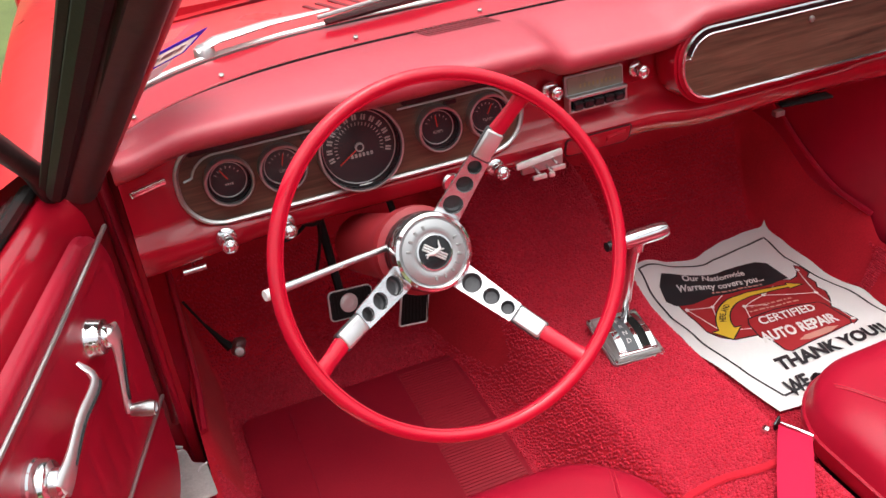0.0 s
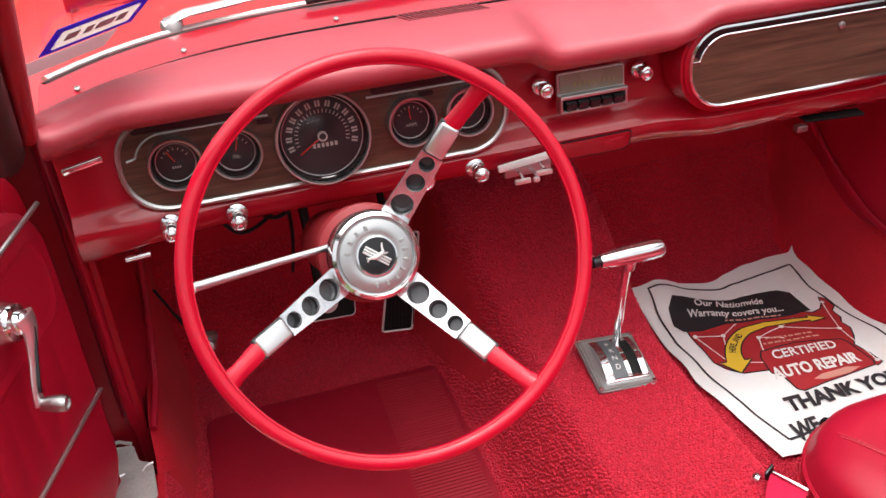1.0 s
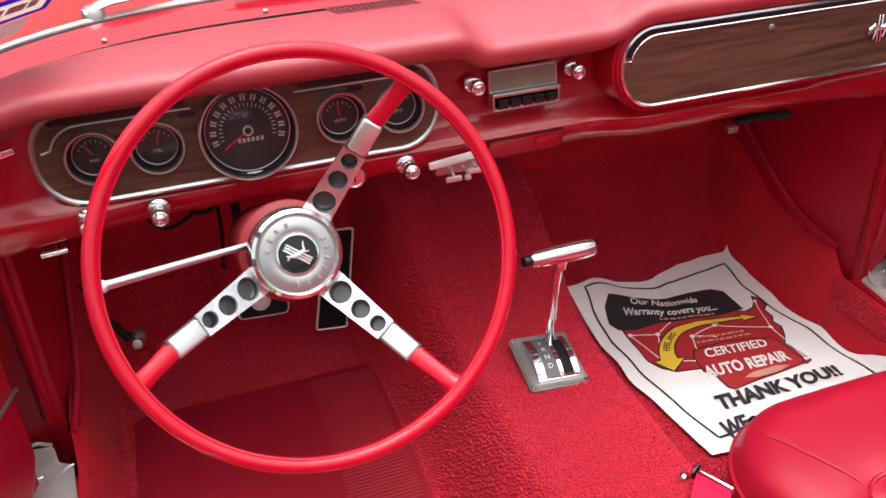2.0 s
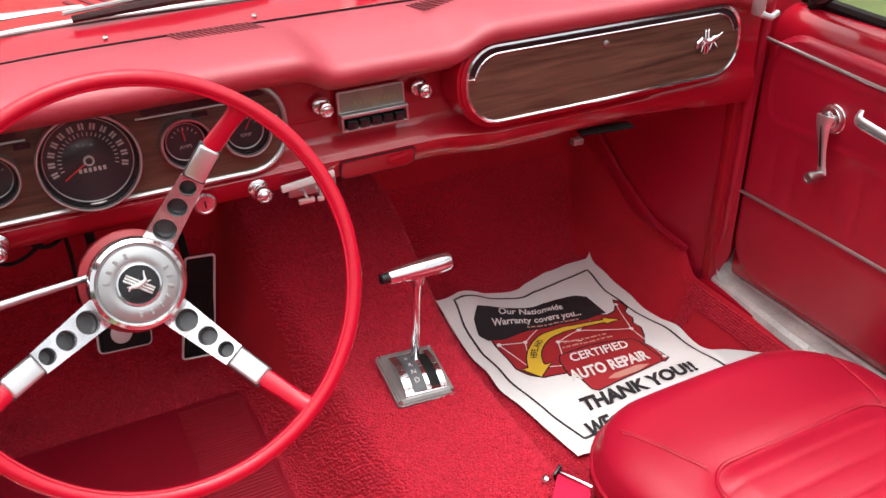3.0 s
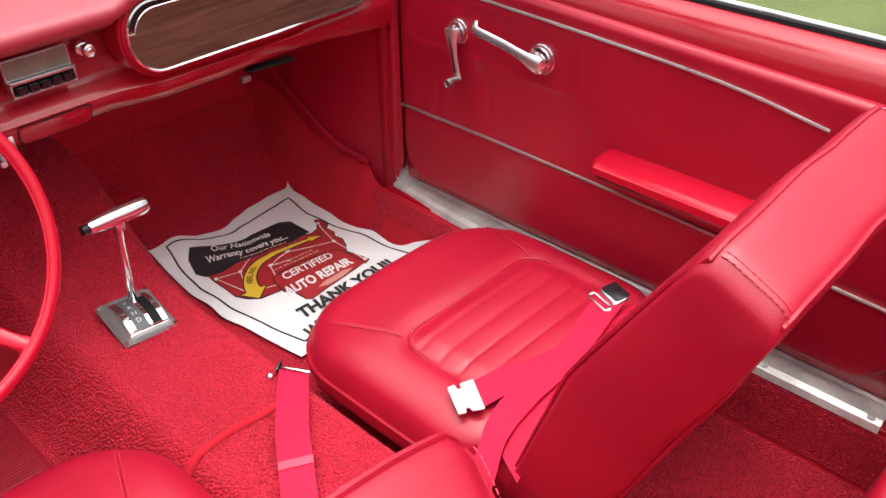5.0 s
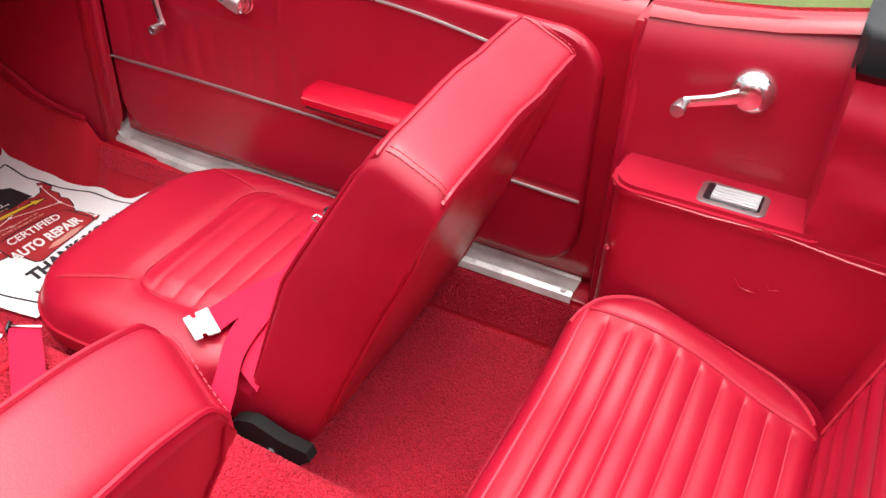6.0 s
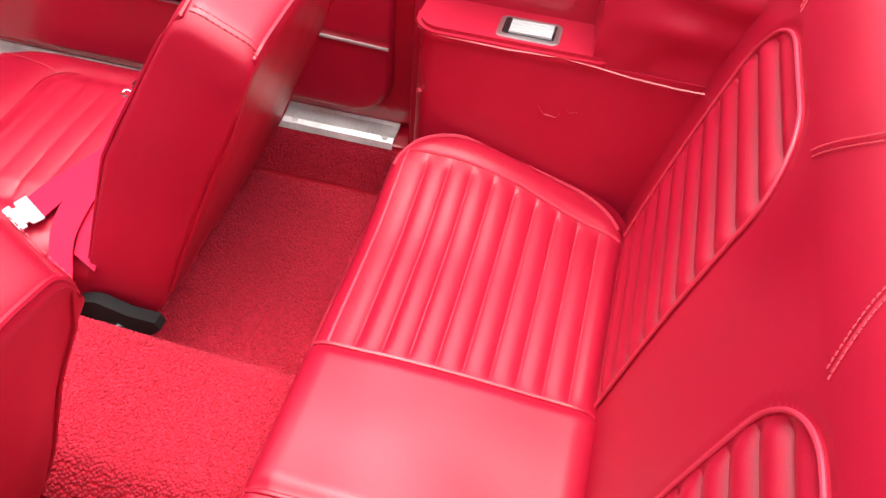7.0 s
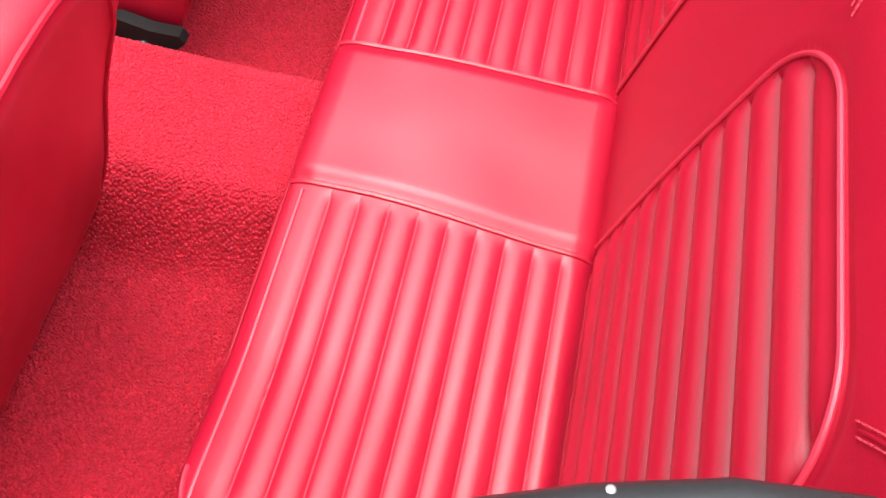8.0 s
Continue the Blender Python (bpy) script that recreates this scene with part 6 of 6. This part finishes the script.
    part("label_glow", printed([(0.58, 0.275), (0.62, 0.262), (0.72, 0.268), (0.77, 0.285), (0.72, 0.300), (0.62, 0.292)], 0.0017), INKPALE, sheet)

    def at(u, v, su=0.39, sv=0.44, slant=0.0, rise=0.0, lift=0.0026):
        return lambda x, y: print_point(u + (x + slant * y) / su, v + (y + rise * x) / sv, lift)
    for text, size, u, v, mat, span, slant, bold in (
            ("Our Nationwide", 0.0235, 0.455, 0.742, INKWHITE, 0.32, 0.15, 0.0006),
            ("Warranty covers you...", 0.0235, 0.465, 0.682, INKWHITE, 0.44, 0.15, 0.0006),
            ("CERTIFIED", 0.027, 0.632, 0.425, INKWHITE, 0.26, 0.1, 0.0006),
            ("AUTO REPAIR", 0.034, 0.625, 0.335, INKWHITE, 0.345, 0.1, 0.0014),
            ("THANK YOU!!", 0.038, 0.665, 0.190, INK, 0.48, 0.08, 0.0018),
            ("WE", 0.042, 0.43, 0.080, INK, 0.10, 0.08, 0.0018)):
        part("printed_line", lettering(text, size, at(u, v, slant=slant), cut=0.004, span=span * 0.39, bold=bold), mat, sheet)

    def along(x, y):
        t = 0.13 + x / 0.215
        a = radians(178 - 92 * t)
        r = 1 + y / 0.10
        return print_point(0.62 + 0.265 * r * math.cos(a), 0.425 + 0.185 * r * math.sin(a), 0.0018)
    part("printed_line", lettering("HERE...AND", 0.0150, along, "LEFT", wide=0.95, bold=0.0003), INK, sheet)
    for u0, u1, v in ((0.40, 0.66, 0.640), (0.52, 0.72, 0.515), (0.50, 0.74, 0.490)):
        k = 0
        u = u0
        while u < u1:
            w = 0.012 + 0.016 * ((k * 7) % 3) / 2
            part("small_print", band([(u, v + 0.02 * (u - u0)), (u + w, v + 0.02 * (u + w - u0))], 0.0045, 0.0019), INKPALE, sheet)
            u += w + 0.007
            k += 1


paper_mat()


# ---- seat belts ----
def webbing(points, width, across, thick=0.0016, n=6):
    """A strap through the points; across: the direction of its width at each point."""
    pts = spline(points, n)
    ac = spline(across, n)
    rows = []
    for i, (p, a) in enumerate(zip(pts, ac)):
        a = a.normalized()
        t = (pts[min(i + 1, len(pts) - 1)] - pts[max(i - 1, 0)]).normalized()
        nn = a.cross(t).normalized() * thick / 2
        h = a * width / 2
        rows.append([p - h - nn, p + h - nn, p + h + nn, p - h + nn])
    return loft(rows)


def belts():
    b = thing("seat_belt", "bright red lap belt lying on the passenger cushion with metal tongue", "seat belt", (0.40, -0.40, 0.46), "seat belts")
    part("strap", webbing([(0.232, -0.358, 0.462), (0.29, -0.372, 0.465), (0.37, -0.402, 0.466), (0.46, -0.422, 0.466), (0.56, -0.432, 0.460), (0.66, -0.44, 0.42)], 0.050, [(0.35, 1, 0), (0.3, 1, 0), (0.3, 1, 0), (0.25, 1, 0), (0.2, 1, 0), (0.1, 1, 0)]), BELT, b)
    m = facing((0.229, -0.357, 0.4665), (-0.05, 0, 1), (0.5, 0.87, 0))
    part("tongue", plate([tuple(p) for p in round_poly([(-0.022, -0.028), (-0.010, -0.028), (-0.010, -0.020), (-0.003, -0.020), (-0.003, -0.028), (0.016, -0.030), (0.018, 0.030), (-0.003, 0.028), (-0.003, 0.018), (-0.010, 0.018), (-0.010, 0.028), (-0.022, 0.026)], 0.003)], 0.0025, m, 0.0008), CHROMEFLAT, b, "bright metal tongue")
    b2 = thing("seat_belt", "bright red lap belt folded over the passenger cushion with chrome buckle", "seat belt", (0.54, -0.40, 0.46), "seat belts")
    part("strap", webbing([(0.535, -0.385, 0.482), (0.46, -0.398, 0.477), (0.38, -0.412, 0.474), (0.30, -0.413, 0.470), (0.22, -0.422, 0.461), (0.165, -0.446, 0.447), (0.13, -0.455, 0.425)], 0.050, [(0.2, 1, 0), (0.25, 1, 0), (0.35, 1, 0), (0.4, 1, 0), (0.4, 1, 0), (0.35, 1, 0), (0.3, 1, 0)]), BELT, b2)
    part("strap_end", webbing([(0.180, -0.474, 0.449), (0.235, -0.458, 0.458), (0.31, -0.442, 0.463), (0.42, -0.425, 0.467)], 0.050, [(0.5, 1, 0), (0.45, 1, 0), (0.35, 1, 0), (0.3, 1, 0)]), BELT, b2)
    bu = part("buckle", box((0.030, 0.044, 0.012), pose(0.540, -0.388, 0.484, 0, -8, -18), 0.005, 3), CHROME, b2, "chrome buckle")
    part("slot_frame", tube([pose(0.514, -0.379, 0.483, 0, -8, -18) @ Vector((x, y, 0)) for x, y in rrect(0.012, 0.046, 0.004, 3)], 0.0022, 6, closed=True), CHROME, bu)
    # black colour stands in for dark reflections in the chrome plate
    part("lift_plate", box((0.026, 0.040, 0.003), pose(0.543, -0.388, 0.4915, 0, -8, -18), 0.001, 2), BLACKGLOSS, bu, "lift plate with the chrome's dark reflection put in as black")
    c = thing("seat_belt", "bright red belt with standing buckle lying along the tunnel", "seat belt", (0.0693, -0.1858, 0.4133), "seat belts")
    part("strap", webbing([(0.1233, -0.0991, 0.4255), (0.1141, -0.1093, 0.4326), (0.0775, -0.1531, 0.4326), (0.0387, -0.2010, 0.4337), (0.0021, -0.2550, 0.4326), (-0.0530, -0.3335, 0.4235), (-0.0886, -0.3794, 0.4082)], 0.047, [(0.45, -0.89, 0), (0.52, -0.85, 0), (0.75, -0.65, 0), (0.86, -0.5, 0)] + [(0.87, -0.49, 0)] * 3), BELT, c)
    part("stitched_fold", webbing([(0.0102, -0.2438, 0.4352), (0.0021, -0.2550, 0.4347)], 0.0475, [(0.87, -0.49, 0)] * 2, 0.002), BELTPALE, c)
    bk = part("buckle", box((0.048, 0.004, 0.018), pose(0.1274, -0.0991, 0.4245, 25, 0, -63), 0.0015), CHROME, c, "chrome buckle edge")
    part("buckle_side", box((0.004, 0.018, 0.026), pose(0.1152, -0.0726, 0.4194, 15, 0, -63), 0.0015), BLACKGLOSS, bk)
    part("buckle_bolt", lathe([(0.007, 0), (0.007, 0.005), (0.004, 0.008), (0, 0.009)], facing((0.0978, -0.0737, 0.4174), (-0.5, 0.7, 0.35)), 12), CHROME, bk)

belts()


# ---- heel mat, sticker, wipers, wing mirror ----
def heel_mat():
    h = thing("heel_mat", "dark red ribbed vinyl heel mat set into the driver's carpet", "floor mat", (-0.37, 0.2, 0.282))
    part("pad", plate(rrect(0.41, 0.50, 0.02), 0.006, pose(-0.385, 0.22, 0.279), 0.002), RUBBERMAT, h)
    part("smooth_patch", plate(rrect(0.205, 0.36, 0.006), 0.003, pose(-0.403, 0.28, 0.2845), 0.001), RUBBERMAT, h)
    ribs = bmesh.new()
    for i in range(68):
        y = -0.015 + i * 0.0070
        tube([(-0.296, y, 0.2850), (-0.190, y, 0.2850)], 0.0021, 5, bm=ribs)
    part("ribs", ribs, RIBMAT, h)


heel_mat()


def sticker():
    s = thing("windscreen_sticker", "white sticker with blue border on the windscreen's inside", "sticker", (-0.56, 0.17, 1.05))
    ux = Vector((0.092, 0.078, 0.003)).normalized()
    uy = Vector((0.012, -0.044, 0.029))
    uy = (uy - ux * uy.dot(ux)).normalized()
    n = ux.cross(uy)
    m = Matrix.Translation(Vector((-0.563, 0.232, 1.030)) - ux * 0.012 + uy * 0.005 + n * 0.003) @ Matrix((ux, uy, n)).transposed().to_4x4()
    for w, h, x, y in ((0.120, 0.010, 0, 0.0245), (0.120, 0.010, 0, -0.0245), (0.010, 0.039, 0.055, 0), (0.010, 0.039, -0.055, 0)):
        part("border", plate(rrect(w, h, 0.001, 2), 0.0008, m @ Matrix.Translation((x, y, 0))), FILMBLUE, s, "blue printed border")
    part("panel", plate(rrect(0.100, 0.039, 0.002), 0.0006, m @ Matrix.Translation((0, 0, 0.0008))), FILMWHITE, s)
    part("lower_label", plate(rrect(0.118, 0.042, 0.002), 0.0005, m @ Matrix.Translation((-0.014, -0.056, 0))), FILMGREY, s, "grey faded label")
    for i, w in enumerate((0.016, 0.010, 0.022, 0.012)):
        part("bar", plate(rrect(w, 0.015, 0.001), 0.0004, m @ Matrix.Translation((-0.032 + i * 0.021, 0.002, 0.0014))), BARGREY, s)


sticker()


def wipers():
    for piv in (-0.50, 0.06):
        w = thing("windscreen_wiper", "silver wiper arm with black blade resting on the windscreen foot", "wiper", (piv, 0.5, 0.955), "wipers")
        a = Vector((piv, 0.452, 0.960))
        part("pivot", lathe([(0.016, -0.02), (0.015, 0.0), (0.010, 0.006), (0, 0.008)], Matrix.Translation(a), 18), SATIN, w)
        part("arm", tube([a + Vector((-0.012, -0.004, 0)), a + Vector((0.02, 0.006, 0.008)), a + Vector((0.10, 0.034, 0.008)), a + Vector((0.20, 0.064, 0.002))], [0.010, 0.013, 0.011, 0.005], 8, flat=0.4, up=(0, 0, 1)), CHROMEFLAT, w, "flat silver wiper arm")
        part("blade", tube([a + Vector((0.18, 0.008, 0.0)), a + Vector((0.31, 0.022, 0.006)), a + Vector((0.45, 0.036, 0.004))], [0.006, 0.010, 0.006], 6, flat=0.8, up=(0, 0, 1)), BLACK, w, "black wiper blade")
        part("blade_rail", tube([a + Vector((0.17, 0.012, 0.008)), a + Vector((0.31, 0.028, 0.015)), a + Vector((0.45, 0.042, 0.011))], 0.003, 6), SATIN, w)


wipers()


def wing_mirror():
    s = thing("wing_mirror", "round chrome wing mirror outside the passenger door", "mirror", (0.83, 0.10, 0.90))
    part("foot", lathe([(0.022, 0), (0.018, 0.01), (0.010, 0.016), (0.009, 0.05)], Matrix.Translation((0.83, 0.10, 0.885)), 18), CHROME, s)
    part("head", lathe([(0, -0.03), (0.03, -0.026), (0.05, -0.01), (0.055, 0.004), (0.052, 0.008)], facing((0.845, 0.10, 0.955), (-0.3, -0.95, 0.1)), 28), CHROME, s)
    part("mirror_glass", lathe([(0.052, 0.006), (0, 0.006)], facing((0.845, 0.10, 0.955), (-0.3, -0.95, 0.1)), 28), CHROME, s)


wing_mirror()


# ---- carpet pile ----
def carpet_pile():
    rnd = np.random.RandomState(4)
    step = 0.0046
    verts, faces = [], []
    seg = 5
    ang = [2 * math.pi * k / seg for k in range(seg)]

    def loop(p, n):
        t = Vector((1, 0, 0)) if abs(n.x) < 0.8 else Vector((0, 1, 0))
        t = (t - n * n.dot(t)).normalized()
        b = n.cross(t)
        r, h = rnd.uniform(0.0025, 0.0032), rnd.uniform(0.0018, 0.0033)
        lean = t * rnd.uniform(-0.0012, 0.0012) + b * rnd.uniform(-0.0012, 0.0012)
        i0 = len(verts)
        for k, (rr, hh) in enumerate(((1.0, -0.0008), (0.85, 0.6 * h))):
            for a in ang:
                verts.append(p + t * (r * rr * math.cos(a + k * 0.3)) + b * (r * rr * math.sin(a + k * 0.3)) + n * hh + lean * k * 0.7)
        verts.append(p + n * h + lean)
        for k in range(seg):
            q = (k + 1) % seg
            faces.append((i0 + k, i0 + q, i0 + seg + q, i0 + seg + k))
            faces.append((i0 + seg + k, i0 + seg + q, i0 + 2 * seg))
    y = -0.815
    row = 0
    while y < 0.78:
        x = -0.645 + (row % 2) * step / 2
        while x < 0.645:
            px, py = x + rnd.uniform(-0.0014, 0.0014), y + rnd.uniform(-0.0014, 0.0014)
            hidden = (-0.58 < px < -0.19 and -0.02 < py < 0.46) or (0.25 < px < 0.612 and 0.085 < py < 0.48) or (0.60 < px < 0.645 and 0.065 < py < 0.24) or (0.20 < abs(px) < 0.56 and -0.42 < py < -0.08)
            if not hidden:
                z = floor_z(px, py)
                nx, ny = -(floor_z(px + 0.004, py) - z) / 0.004, -(floor_z(px, py + 0.004) - z) / 0.004
                if nx * nx + ny * ny < 5.0:
                    loop(Vector((px, py, z)), Vector((nx, ny, 1)).normalized())
            x += step
        y += step * 0.87
        row += 1
    # the carpet turned up against the sills
    for side in (-1, 1):
        y = -0.82
        while y < 0.27:
            h = floor_z(side * 0.655, y) - 0.275
            x0 = 0.625 - 0.025 * smooth(-0.25, -0.1, y)
            z = 0.010
            while z < h - 0.003:
                if side > 0 and 0.05 < y < 0.24 and z < 0.06:
                    z += step
                    continue
                q = 0.5 - math.sin(math.asin(1 - 2 * z / h) / 3)
                px = x0 + (0.654 - x0) * q
                loop(Vector((side * (px - 0.0004), y + rnd.uniform(-0.0014, 0.0014), 0.275 + z)), Vector((-side * 0.80, 0, 0.60)))
                z += step
            y += step * 0.9
    me = bpy.data.meshes.new("carpet_pile")
    me.from_pydata(verts, [], faces)
    me.materials.append(PILE)
    me.polygons.foreach_set("use_smooth", [True] * len(me.polygons))
    tagged(new("carpet_pile", me), "red looped carpet pile on floor and tunnel", "carpet", kind="stuff")


carpet_pile()
